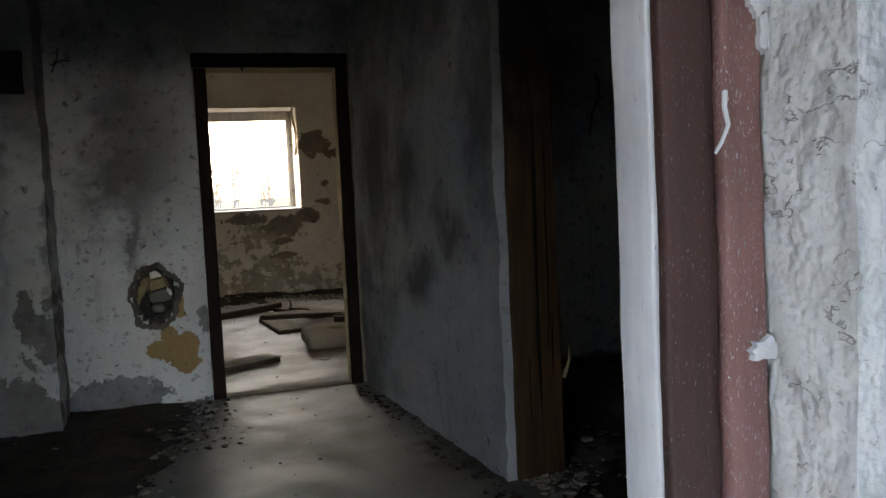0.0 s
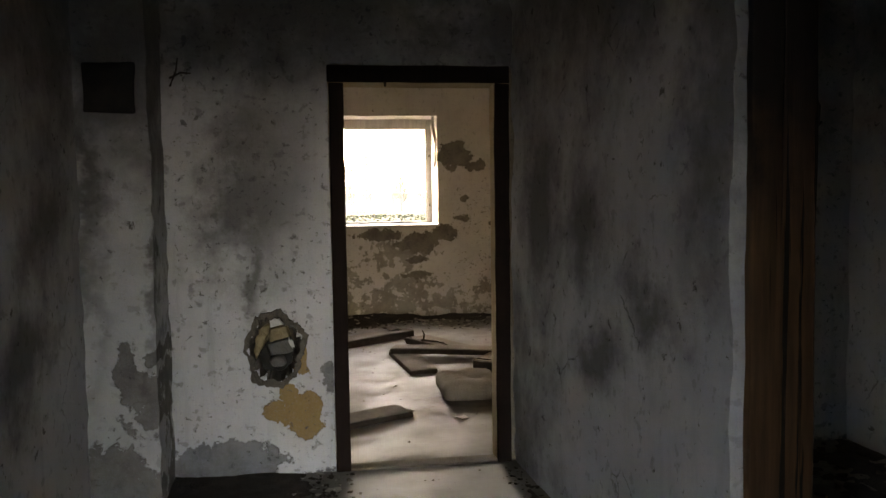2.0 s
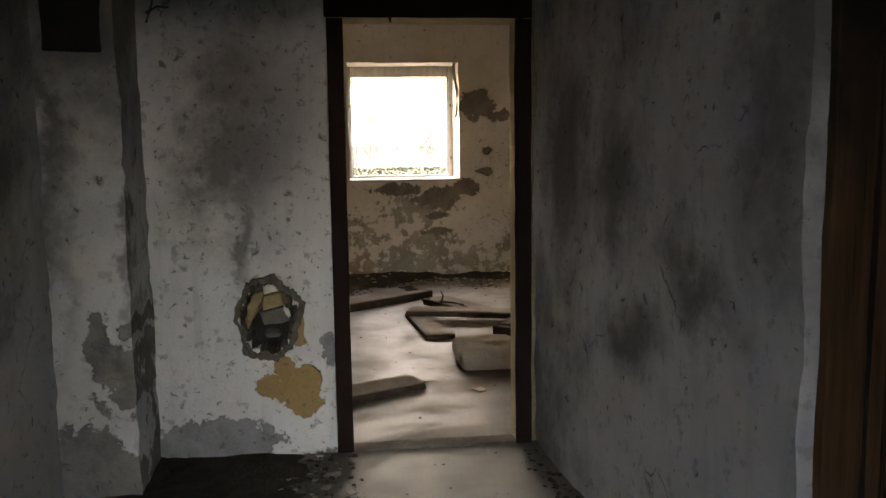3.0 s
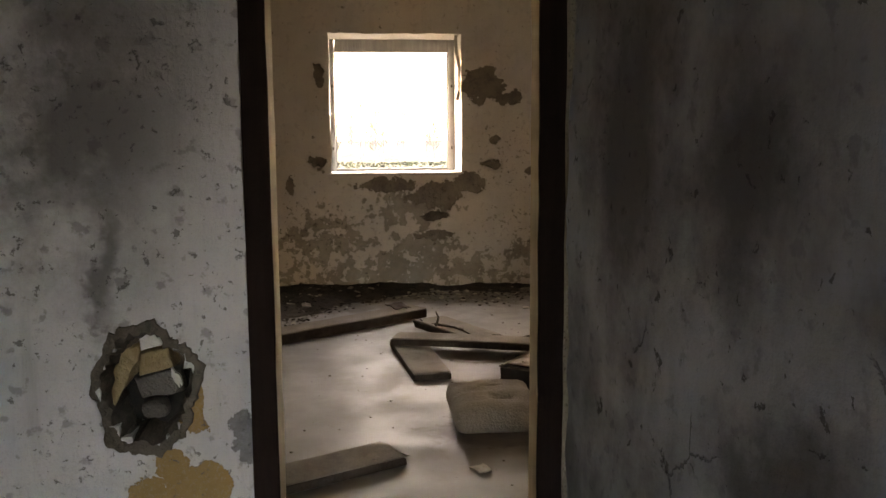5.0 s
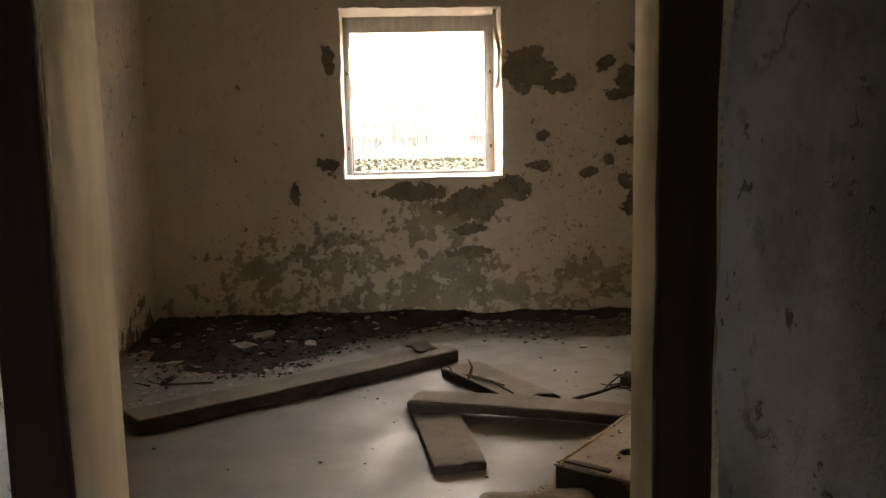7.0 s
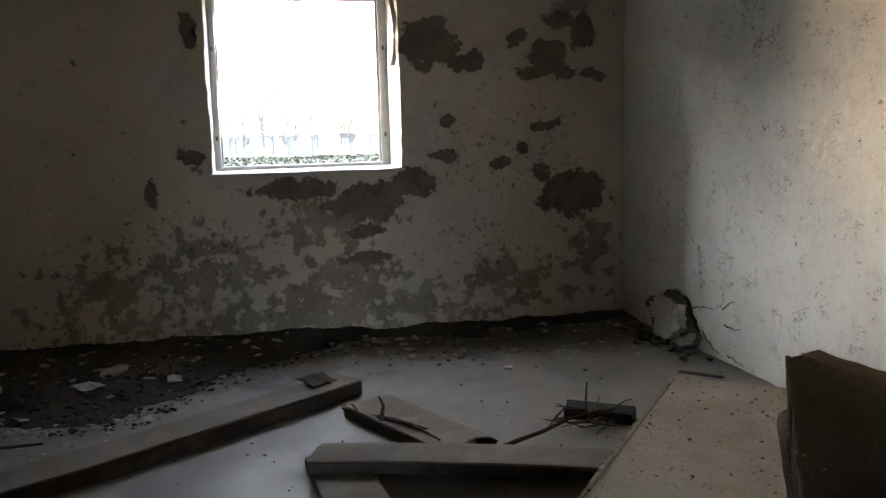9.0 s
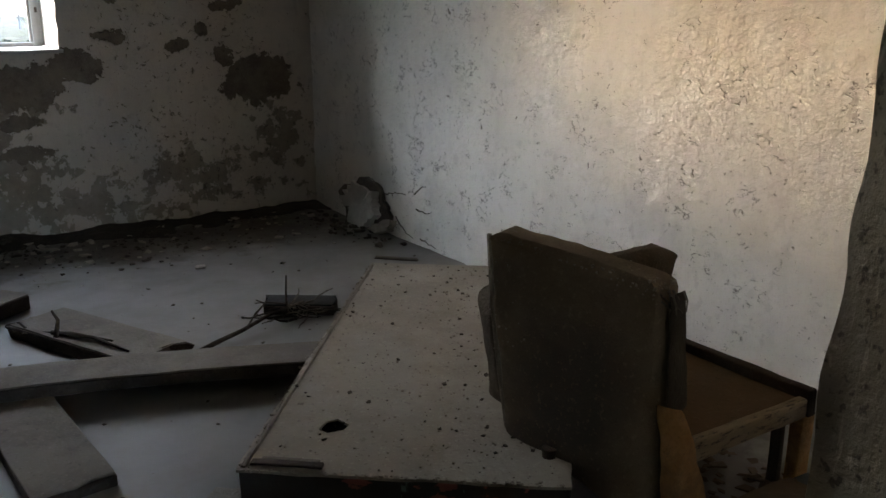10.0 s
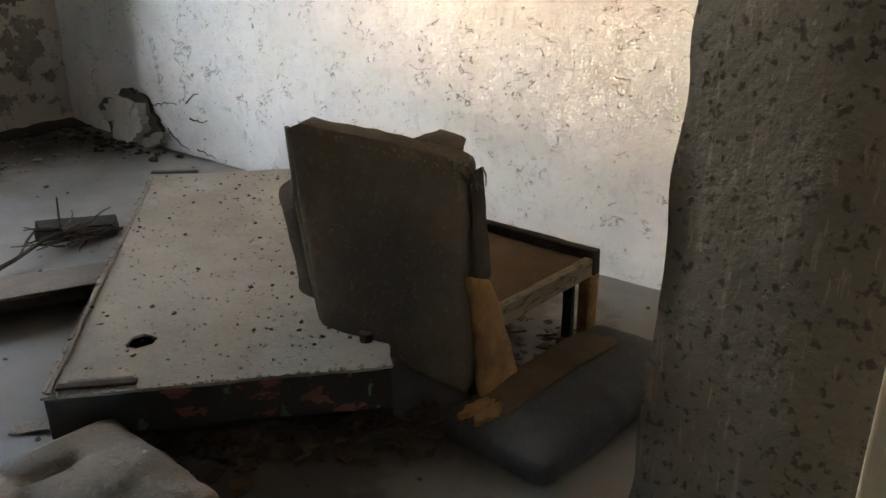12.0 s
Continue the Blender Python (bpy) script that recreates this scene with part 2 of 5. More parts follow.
FAR_WORN = [(2.25, 0.75, 0.6, 0.35), (2.4, 0.4, 0.5, 0.3), (1.5, 0.5, 0.7, 0.35), (0.9, 0.4, 0.6, 0.3), (3.5, 0.3, 0.6, 0.25), (4.1, 0.5, 0.3, 0.45), (3.98, 2.15, 0.25, 0.15), (2.2, 0.15, 2.6, 0.32)]
P_FAR = plaster("flaked_plaster", (0.6, 0.54, 0.475), (0.52, 0.47, 0.41), (0.2, 0.165, 0.13), (0, 2), peel=FAR_PEEL, peel_noise=1.9, grit=0.55, speck=0.7, cracks=0.0,
                worn=FAR_WORN, worn_tone=(0.33, 0.295, 0.24), nick=0.7, nick_at=[(3.6, 0.5, 0.9, 0.45), (3.5, 1.2, 0.8, 0.5), (1.3, 0.6, 0.7, 0.4)])
P_RIGHT = plaster("lumpy_limewash", (0.83, 0.815, 0.785), (0.74, 0.72, 0.675), (0.24, 0.2, 0.16), (1, 2), speck=0.735, cracks=0.0, pits=0.2, grit=0.4, nick=0.7, hair=0.65)
P_LEFT = plaster("grey_limewash", (0.55, 0.52, 0.47), (0.46, 0.435, 0.395), UNDER, (1, 2), speck=0.71, cracks=0.7, low=(0.0, 0.7, 0.2))
# smoke marks at mid height; the high spots paint in shade
P_DOOR = plaster("smoked_plaster", (0.5, 0.5, 0.49), (0.42, 0.41, 0.4), (0.2, 0.2, 0.2), (0, 2), grit=1.6, cracks=0.0, speck=0.715, nick=0.655, low=(0.0, 0.1, 0.2),
                 ochre=[(1.235, 0.31, 0.1, 0.125), (1.1, 0.325, 0.1, 0.06), (1.15, 0.42, 0.045, 0.06), (1.215, 0.6, 0.045, 0.085)],
                 peel=[(1.375, 0.51, 0.05, 0.09), (0.8, 0.07, 0.35, 0.12), (0.95, 0.08, 0.2, 0.06)], peel_noise=1.0,
                 soot_shade=[(1.0, 1.46, 0.3, 0.5), (1.0, 2.4, 1.2, 0.5), (1.03, 1.05, 0.08, 0.3), (2.3, 2.4, 0.9, 0.4), (3.4, 2.2, 1.2, 0.9)], soot_shade_amount=0.78)
# big top spot paints in shade; narrow spots darken both pillar edges
P_PILLAR = plaster("smoked_pillar_plaster", (0.5, 0.5, 0.49), (0.4, 0.4, 0.39), (0.19, 0.18, 0.17), (0, 2), speck=0.68, low=(0.05, 0.7, 0.24),
                   peel=[(0.5, 0.58, 0.11, 0.1), (0.42, 0.68, 0.06, 0.1), (0.52, 0.46, 0.07, 0.06), (0.56, 0.74, 0.05, 0.04), (0.36, 0.15, 0.09, 0.16)], peel_noise=1.2,
                   soot_shade=[(0.4, 2.25, 0.7, 0.8), (0.25, 1.6, 0.07, 0.9), (0.57, 1.6, 0.04, 0.9)], soot_shade_amount=0.8)
# the two spots above 2 m stand for shade, the others are smoke marks
P_SIDE = plaster("smoked_side_plaster", (0.5, 0.5, 0.5), (0.4, 0.4, 0.41), (0.17, 0.16, 0.15), (1, 2), speck=0.685, cracks=0.5,
                 soot_shade=[(5.2, 1.4, 0.4, 0.35), (4.4, 1.15, 0.3, 0.2), (4.95, 0.85, 0.35, 0.2), (4.9, 2.4, 1.7, 0.8), (3.2, 2.3, 1.2, 0.6)], soot_shade_amount=0.75)
# smoke marks, plus painted shade along the top and low beside the door
P_PART = plaster("smoked_partition_plaster", (0.5, 0.5, 0.5), (0.39, 0.4, 0.41), (0.17, 0.16, 0.15), (1, 2), speck=0.685, cracks=0.5,
                 soot_shade=[(-0.95, 1.4, 0.35, 0.3), (-1.7, 1.15, 0.3, 0.16), (-1.15, 0.85, 0.35, 0.16), (-0.4, 1.4, 0.3, 0.6), (-1.2, 2.45, 1.8, 0.6), (-2.1, 1.9, 0.3, 0.7), (0.0, 0.3, 0.6, 0.7)], soot_shade_amount=0.75)
P_ENTRY = plaster("bulging_grey_plaster", (0.35, 0.36, 0.36), (0.29, 0.3, 0.3), (0.22, 0.21, 0.19), (1, 2), speck=0.74, cracks=0.0, pits=1.2, grit=0.5, hair=0.3)
P_REVEAL = plaster("brown_grey_reveal_plaster", (0.24, 0.207, 0.163), (0.2, 0.173, 0.137), (0.12, 0.1, 0.075), (1, 2), speck=0.8, cracks=0.0, pits=0.25, grit=0.15, nick=0.715, spots_dark=0.75)
# blue of the unseen added walls, to tint light bounced into the front room
P_BLUE_BOUNCE = plaster("blue_bounce_limewash", (0.26, 0.42, 0.62), (0.22, 0.36, 0.55), (0.3, 0.3, 0.3), (0, 2), speck=0.74)
P_PALE_CEIL = plaster("pale_ceiling_limewash", (0.6, 0.57, 0.52), (0.5, 0.47, 0.43), UNDER, (0, 1), speck=0.7)
P_CEIL = plaster("dark_ceiling_plaster", (0.2, 0.19, 0.18), (0.15, 0.145, 0.14), UNDER, (0, 1), speck=0.7)
WHITE_WOOD = timber("grey_white_flaked_paint", (0.3, 0.29, 0.27), (0.22, 0.21, 0.195), flake=(0.09, 0.075, 0.06), flake_level=0.6)
SILL_WOOD = timber("white_flaked_sill_paint", (0.55, 0.54, 0.51), (0.45, 0.44, 0.41), along=0, flake=(0.14, 0.115, 0.09), flake_level=0.6)
JAMB_WHITE = timber("white_jamb_paint", (0.37, 0.38, 0.39), (0.31, 0.32, 0.33), flake=(0.17, 0.165, 0.16), flake_level=0.62, flake_size=0.6)
DOOR_WOOD = timber("dark_brown_frame_paint", (0.012, 0.007, 0.0055), (0.018, 0.01, 0.008), flake=(0.2, 0.17, 0.15), flake_level=0.78, rough=0.8, spec=0.1)
# lining wood made pale to paint in the window light
LIT_WOOD = timber("window_lit_lining_wood", (0.66, 0.62, 0.53), (0.58, 0.54, 0.46), flake=(0.3, 0.22, 0.14), flake_level=0.68)
BARE_WOOD = timber("bare_weathered_pine", (0.5, 0.39, 0.25), (0.42, 0.31, 0.19), flake=(0.12, 0.08, 0.05), flake_level=0.68)
RED_WOOD = timber("oxblood_frame_paint", (0.04, 0.013, 0.011), (0.022, 0.01, 0.009), flake=(0.2, 0.195, 0.2), flake_level=0.59, flake_size=0.22)
PINK_WOOD = timber("faded_red_frame_paint", (0.16, 0.068, 0.063), (0.105, 0.045, 0.042), flake=(0.3, 0.345, 0.345), flake_level=0.565, flake_size=0.22)


def post_wood():
    n = Nodes("top_shaded_brown_post_wood", rough=0.8, spec=0.15)
    g = n.noise(1.0, 6, 0.7, at=n.stretch(28.0, 28.0, 1.5))
    col = n.mix(n.step(g, 0.3, 0.7), (0.11, 0.055, 0.028), (0.055, 0.028, 0.015))
    # shade painted into the wood: near black towards the post top
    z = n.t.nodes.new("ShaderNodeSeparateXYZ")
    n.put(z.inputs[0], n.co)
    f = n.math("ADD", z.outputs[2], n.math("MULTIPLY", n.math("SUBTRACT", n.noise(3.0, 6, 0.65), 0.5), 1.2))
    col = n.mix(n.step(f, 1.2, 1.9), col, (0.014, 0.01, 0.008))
    split = n.step(n.noise(1.0, 3, 0.5, at=n.stretch(40.0, 40.0, 0.9)), 0.62, 0.66)
    col = n.mix(split, col, (0.01, 0.007, 0.005))
    return n.finish(col, n.math("SUBTRACT", n.math("MULTIPLY", g, 0.5), split), 0.7, 0.008)


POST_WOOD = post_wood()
RAIL = timber("dirty_pale_rail_wood", (0.26, 0.2, 0.13), (0.18, 0.135, 0.085), along=0, flake=(0.07, 0.05, 0.032), flake_level=0.52)
BOARD_TOP = dusty("dusty_board", (0.15, 0.125, 0.1), (0.11, 0.092, 0.075), (0.22, 0.195, 0.165), 5.0, 0.65)
BOARD_DARK = dusty("dark_veneer_edge", (0.045, 0.03, 0.022), (0.03, 0.02, 0.015), (0.1, 0.085, 0.07), 9.0, 0.4)
PLY = dusty("dust_covered_plywood", (0.26, 0.225, 0.18), (0.21, 0.182, 0.145), (0.33, 0.3, 0.255), 3.5, 0.6)
FABRIC = dusty("dusty_grey_upholstery", (0.125, 0.108, 0.088), (0.085, 0.077, 0.066), (0.29, 0.24, 0.185), 4.0, 0.85, bump=1.0, distance=0.01)
PAD_GREY = dusty("grey_foam_pad_cloth", (0.045, 0.045, 0.046), (0.033, 0.033, 0.034), (0.085, 0.082, 0.076), 5.0, 0.5)
CUSHION = dusty("dust_grey_cushion_cloth", (0.21, 0.18, 0.145), (0.17, 0.145, 0.115), (0.28, 0.25, 0.21), 5.0, 0.6, bump=0.9, distance=0.012)
FOAM = dusty("ochre_foam", (0.4, 0.215, 0.09), (0.3, 0.15, 0.06), (0.12, 0.075, 0.042), 16.0, 0.6, bump=1.0, distance=0.012)
SEAT_PLY = dusty("brown_hardboard", (0.12, 0.072, 0.038), (0.09, 0.054, 0.029), (0.15, 0.11, 0.075), 5.0, 0.5)
STRIP = dusty("brown_hessian_backing", (0.085, 0.055, 0.03), (0.06, 0.04, 0.023), (0.11, 0.08, 0.05), 9.0, 0.5)
SOIL = dusty("dark_soil", (0.045, 0.034, 0.026), (0.028, 0.022, 0.017), (0.085, 0.066, 0.052), 9.0, 0.5, bump=1.0, distance=0.02)
LIME = dusty("broken_limewash", (0.62, 0.6, 0.56), (0.5, 0.48, 0.45), (0.42, 0.4, 0.36), 10.0, 0.4)
CHUNK = dusty("plaster_crumbs", (0.4, 0.37, 0.32), (0.3, 0.275, 0.24), (0.2, 0.18, 0.15), 14.0, 0.5)
CRUMB = dusty("dirt_crumbs", (0.06, 0.048, 0.037), (0.04, 0.032, 0.026), (0.13, 0.11, 0.09), 14.0, 0.4)
TWIG = dusty("dry_twig_bark", (0.05, 0.038, 0.028), (0.035, 0.026, 0.02), (0.1, 0.085, 0.07), 20.0, 0.4)
DARK_BRICK = dusty("dark_brown_brick", (0.085, 0.058, 0.04), (0.05, 0.035, 0.026), (0.12, 0.09, 0.065), 14.0, 0.5, bump=0.9, distance=0.012)
STONE = dusty("grey_rubble_stone", (0.12, 0.113, 0.1), (0.08, 0.075, 0.068), (0.17, 0.16, 0.145), 9.0, 0.5, bump=0.9, distance=0.015)
TAN = dusty("tan_broken_brick", (0.3, 0.215, 0.115), (0.2, 0.14, 0.075), (0.36, 0.29, 0.19), 12.0, 0.5, bump=0.9, distance=0.012)
RIM = dusty("broken_plaster_rim", (0.1, 0.085, 0.07), (0.05, 0.044, 0.037), (0.17, 0.145, 0.115), 12.0, 0.5, bump=1.0, distance=0.012)
IRON = dusty("rusty_wire", (0.03, 0.022, 0.018), (0.045, 0.026, 0.018), (0.06, 0.05, 0.04), 30.0, 0.4, rough=0.7)
BARK = dusty("grey_tree_bark", (0.12, 0.109, 0.097), (0.1, 0.09, 0.078), (0.145, 0.13, 0.115), 3.0, 0.5)
# near black that paints in the dark of hollows
VOID = dusty("near_black_hollow", (0.012, 0.011, 0.01), (0.018, 0.016, 0.014), (0.03, 0.027, 0.024), 8.0, 0.4)


def floor_material():
    n = Nodes("dusty_screed", rough=0.62, spec=0.35)
    col = n.mix(n.step(n.noise(0.9, 5), 0.35, 0.68), (0.175, 0.165, 0.147), (0.14, 0.13, 0.116))
    col = n.mix(n.math("MULTIPLY", n.step(n.noise(4.5, 7, 0.7), 0.48, 0.72), 0.55), col, (0.15, 0.135, 0.118))
    fine = n.noise(60.0, 5, 0.75)
    col = n.mix(n.math("MULTIPLY", n.step(fine, 0.58, 0.75), 0.4), col, (0.13, 0.115, 0.095))
    dirt = n.blobs(n.warp(3.0, 0.5), [(0.7, 5.7, 0.75, 1.1), (0.5, 4.6, 0.6, 1.2), (3.4, 4.6, 0.9, 1.5), (1.3, 11.0, 1.4, 0.75), (3.4, 11.1, 1.2, 0.55),
                                      (2.55, 4.4, 0.3, 0.5), (3.5, 7.6, 0.7, 0.6), (2.6, 7.5, 0.7, 0.3)], (0, 1))
    f = n.step(n.math("ADD", dirt, n.math("MULTIPLY", n.math("SUBTRACT", n.noise(5.0, 6, 0.65), 0.5), 1.6)), 0.0, 0.35)
    col = n.mix(n.math("MULTIPLY", f, 0.85), col, n.mix(n.noise(18.0, 5), (0.05, 0.04, 0.032), (0.11, 0.09, 0.072)))
    rough = n.step(n.noise(3.0, 5), 0.35, 0.7, 0.5, 0.78)
    return n.finish(col, n.math("ADD", n.math("MULTIPLY", n.noise(8.0, 6), 0.4), n.math("MULTIPLY", fine, 0.2)), 0.45, 0.008, rough)


def field_material():
    n = Nodes("autumn_meadow", rough=0.95, spec=0.1)
    col = n.mix(n.step(n.noise(0.12, 6, 0.7), 0.4, 0.62), (0.032, 0.034, 0.014), (0.055, 0.048, 0.026))
    col = n.mix(n.step(n.noise(1.1, 6, 0.7), 0.45, 0.6), col, (0.012, 0.01, 0.008))
    return n.finish(col, n.noise(2.0, 6, 0.7), 1.0, 0.2)


def painted_fabric():
    n = Nodes("dark_cloth_with_faded_leaf_print", rough=0.95, spec=0.15)
    col = n.mix(n.noise(7.0, 5), (0.03, 0.026, 0.022), (0.05, 0.043, 0.035))
    leaf = n.noise(1.0, 4, 0.6, at=n.stretch(9.0, 9.0, 16.0))
    leaf = n.math("ADD", leaf, n.math("MULTIPLY", n.blobs(n.co, [(0.62, 0.12, 0.2, 0.3), (0.32, 0.1, 0.06, 0.2)], (0, 2)), 0.16))
    col = n.mix(n.step(leaf, 0.63, 0.66), col, (0.22, 0.085, 0.07))
    col = n.mix(n.step(n.noise(1.0, 4, 0.6, at=n.stretch(15.0, 15.0, 7.0)), 0.62, 0.65), col, (0.1, 0.14, 0.12))
    return n.finish(col, n.noise(60.0, 4), 0.4, 0.004)


def back_cloth():
    n = Nodes("dust_brown_back_cloth", rough=0.95, spec=0.15)
    col = n.mix(n.step(n.noise(6.0, 6, 0.65), 0.35, 0.68), (0.185, 0.145, 0.1), (0.145, 0.114, 0.08))
    worn = n.math("ADD", n.blobs(n.warp(2.5, 0.2), [(-0.02, 0.36, 0.17, 0.24), (0.08, 0.2, 0.1, 0.12)], (1, 2)), n.math("MULTIPLY", n.math("SUBTRACT", n.noise(7.0, 6, 0.65), 0.5), 0.9))
    col = n.mix(n.math("MULTIPLY", n.step(worn, -0.35, 0.5), 0.75), col, (0.07, 0.066, 0.062))
    weave = n.noise(210.0, 3, 0.6)
    col = n.mix(n.math("MULTIPLY", n.step(weave, 0.5, 0.72), 0.35), col, (0.07, 0.055, 0.04))
    grain = n.noise(75.0, 4, 0.65)
    col = n.mix(n.math("MULTIPLY", n.step(grain, 0.56, 0.68), 0.4), col, (0.27, 0.215, 0.15))
    return n.finish(col, n.math("ADD", n.math("MULTIPLY", n.noise(7.0, 4), 0.6), n.math("MULTIPLY", n.math("ADD", weave, grain), 0.2)), 0.6, 0.01)


BACK_CLOTH = back_cloth()
DARK_CLOTH = dusty("dark_side_cloth", (0.04, 0.03, 0.022), (0.028, 0.022, 0.017), (0.06, 0.048, 0.036), 8.0, 0.4, bump=0.8, distance=0.01)
ARM_CLOTH = dusty("dark_brown_arm_cloth", (0.085, 0.066, 0.048), (0.06, 0.048, 0.036), (0.13, 0.105, 0.078), 6.0, 0.55, bump=0.8, distance=0.01)
FLOOR, FIELD, PRINT = floor_material(), field_material(), painted_fabric()


# ---- mesh helpers ----
def link(name, bm, material, parent=None, label="", smooth=40.0):
    """One bmesh as one mesh object."""
    me = bpy.data.meshes.new(name)
    bmesh.ops.recalc_face_normals(bm, faces=bm.faces)
    bm.to_mesh(me)
    bm.free()
    for mt in material if isinstance(material, (list, tuple)) else [material]:
        me.materials.append(mt)
    for p in me.polygons:
        p.use_smooth = True
    me.set_sharp_from_angle(angle=radians(smooth))
    ob = new(name, me)
    if parent is not None:
        ob.parent = parent
    if label:
        tagged(ob, label)
    return ob


def part(name, bm, material, parent, label=""):
    return link(name, bm, material, parent, label)


def thing(name, m, label, category, group=""):
    """An Empty at a thing's base, which its parts hang from."""
    ob = new(name)
    ob.matrix_world = m
    ob.empty_display_size = 0.1
    return tagged(ob, label, category, group)


def lines(a, b, cuts, step):
    """Places from a to b, with the cuts among them, none farther apart than step."""
    marks = sorted({a, b, *[c for c in cuts if a < c < b]})
    out = [a]
    for p, q in zip(marks, marks[1:]):
        k = max(1, math.ceil((q - p) / step))
        out += [p + (q - p) * (i + 1) / k for i in range(k)]
    return out


def wall(name, axis, d0, d1, u0, u1, z0, z1, material, openings=(), step=0.07, amp=0.006, chip=0.012, turn=None):
    """A wall d0 to d1 thick along axis (0: x, 1: y), with openings (u0, u1, z0, z1) cut through and worn, uneven faces."""
    us = lines(u0, u1, [c for o in openings for c in o[:2]], step)
    zs = lines(z0, z1, [c for o in openings for c in o[2:]], step)
    ds = lines(d0, d1, (), 0.07)
    nu, nz, nd = len(us) - 1, len(zs) - 1, len(ds) - 1

    def solid(i, j):
        if not (0 <= i < nu and 0 <= j < nz):
            return False
        u, z = (us[i] + us[i + 1]) / 2, (zs[j] + zs[j + 1]) / 2
        return not any(a < u < b and c < z < d for a, b, c, d in openings)

    bm, made = bmesh.new(), {}

    def vert(i, j, k):
        if (i, j, k) not in made:
            p = Vector((ds[k], us[i], zs[j])) if axis == 0 else Vector((us[i], ds[k], zs[j]))
            around = [solid(i - 1, j - 1), solid(i, j - 1), solid(i - 1, j), solid(i, j)]
            rim = not all(around) and k in (0, nd)
            q = p + noise.noise_vector(p * 2.1) * amp + noise.noise_vector(p * 9.0) * amp * 0.35
            if rim:
                q += noise.noise_vector(p * 6.0 + Vector((3, 1, 7))) * chip * 0.5 + noise.noise_vector(p * 27.0) * chip * 0.8
            made[i, j, k] = bm.verts.new(q)
        return made[i, j, k]

    for i in range(nu):
        for j in range(nz):
            if not solid(i, j):
                continue
            for k in (0, nd):
                bm.faces.new([vert(i, j, k), vert(i + 1, j, k), vert(i + 1, j + 1, k), vert(i, j + 1, k)])
            for di, dj, e in ((-1, 0, ((i, j), (i, j + 1))), (1, 0, ((i + 1, j), (i + 1, j + 1))), (0, -1, ((i, j), (i + 1, j))), (0, 1, ((i, j + 1), (i + 1, j + 1)))):
                if not solid(i + di, j + dj):
                    for k in range(nd):
                        bm.faces.new([vert(*e[0], k), vert(*e[1], k), vert(*e[1], k + 1), vert(*e[0], k + 1)])
    ob = link(name, bm, material, smooth=35)
    if turn is not None:
        ob.matrix_world = turn
    return tagged(ob, kind="structure")


def block(x0, x1, y0, y1, z0, z1, r=0.004, step=0.2, amp=0.0, seed=0.0, rough_ends=0.0, along=0):
    """A bmesh block with rounded edges; amp: unevenness; rough_ends: how far the ends along an axis are splintered."""
    lo, hi = Vector((x0, y0, z0)), Vector((x1, y1, z1))
    r = min(r, 0.45 * min(hi - lo))
    bm = bmesh.new()
    rows = []
    for a in range(3):
        ls = lines(lo[a] + r, hi[a] - r, (), step)
        rows.append([lo[a], lo[a] + r * 0.35, *ls, hi[a] - r * 0.35, hi[a]])
    made = {}

    def vert(ix):
        if ix not in made:
            p = Vector((rows[0][ix[0]], rows[1][ix[1]], rows[2][ix[2]]))
            core = Vector([min(max(p[a], lo[a] + r), hi[a] - r) for a in range(3)])
            d = p - core
            if d.length > 1e-9:
                p = core + d.normalized() * r
            if amp:
                p += noise.noise_vector(p * 6.0 + Vector((seed, seed * 2, 0))) * amp + noise.noise_vector(p * 23.0 + Vector((seed, 0, 0))) * amp * 0.4
            if rough_ends and ix[along] in (0, 1, len(rows[along]) - 1, len(rows[along]) - 2):
                p[along] += noise.noise(Vector((p.x * 40 + seed, p.y * 40, p.z * 60))) * rough_ends
            made[ix] = bm.verts.new(p)
        return made[ix]

    n = [len(q) - 1 for q in rows]
    for a in range(3):
        b, c = (a + 1) % 3, (a + 2) % 3
        for side in (0, n[a]):
            for i in range(n[b]):
                for j in range(n[c]):
                    ids = []
                    for di, dj in ((0, 0), (1, 0), (1, 1), (0, 1)):
                        ix = [0, 0, 0]
                        ix[a], ix[b], ix[c] = side, i + di, j + dj
                        ids.append(vert(tuple(ix)))
                    bm.faces.new(ids)
    return bm


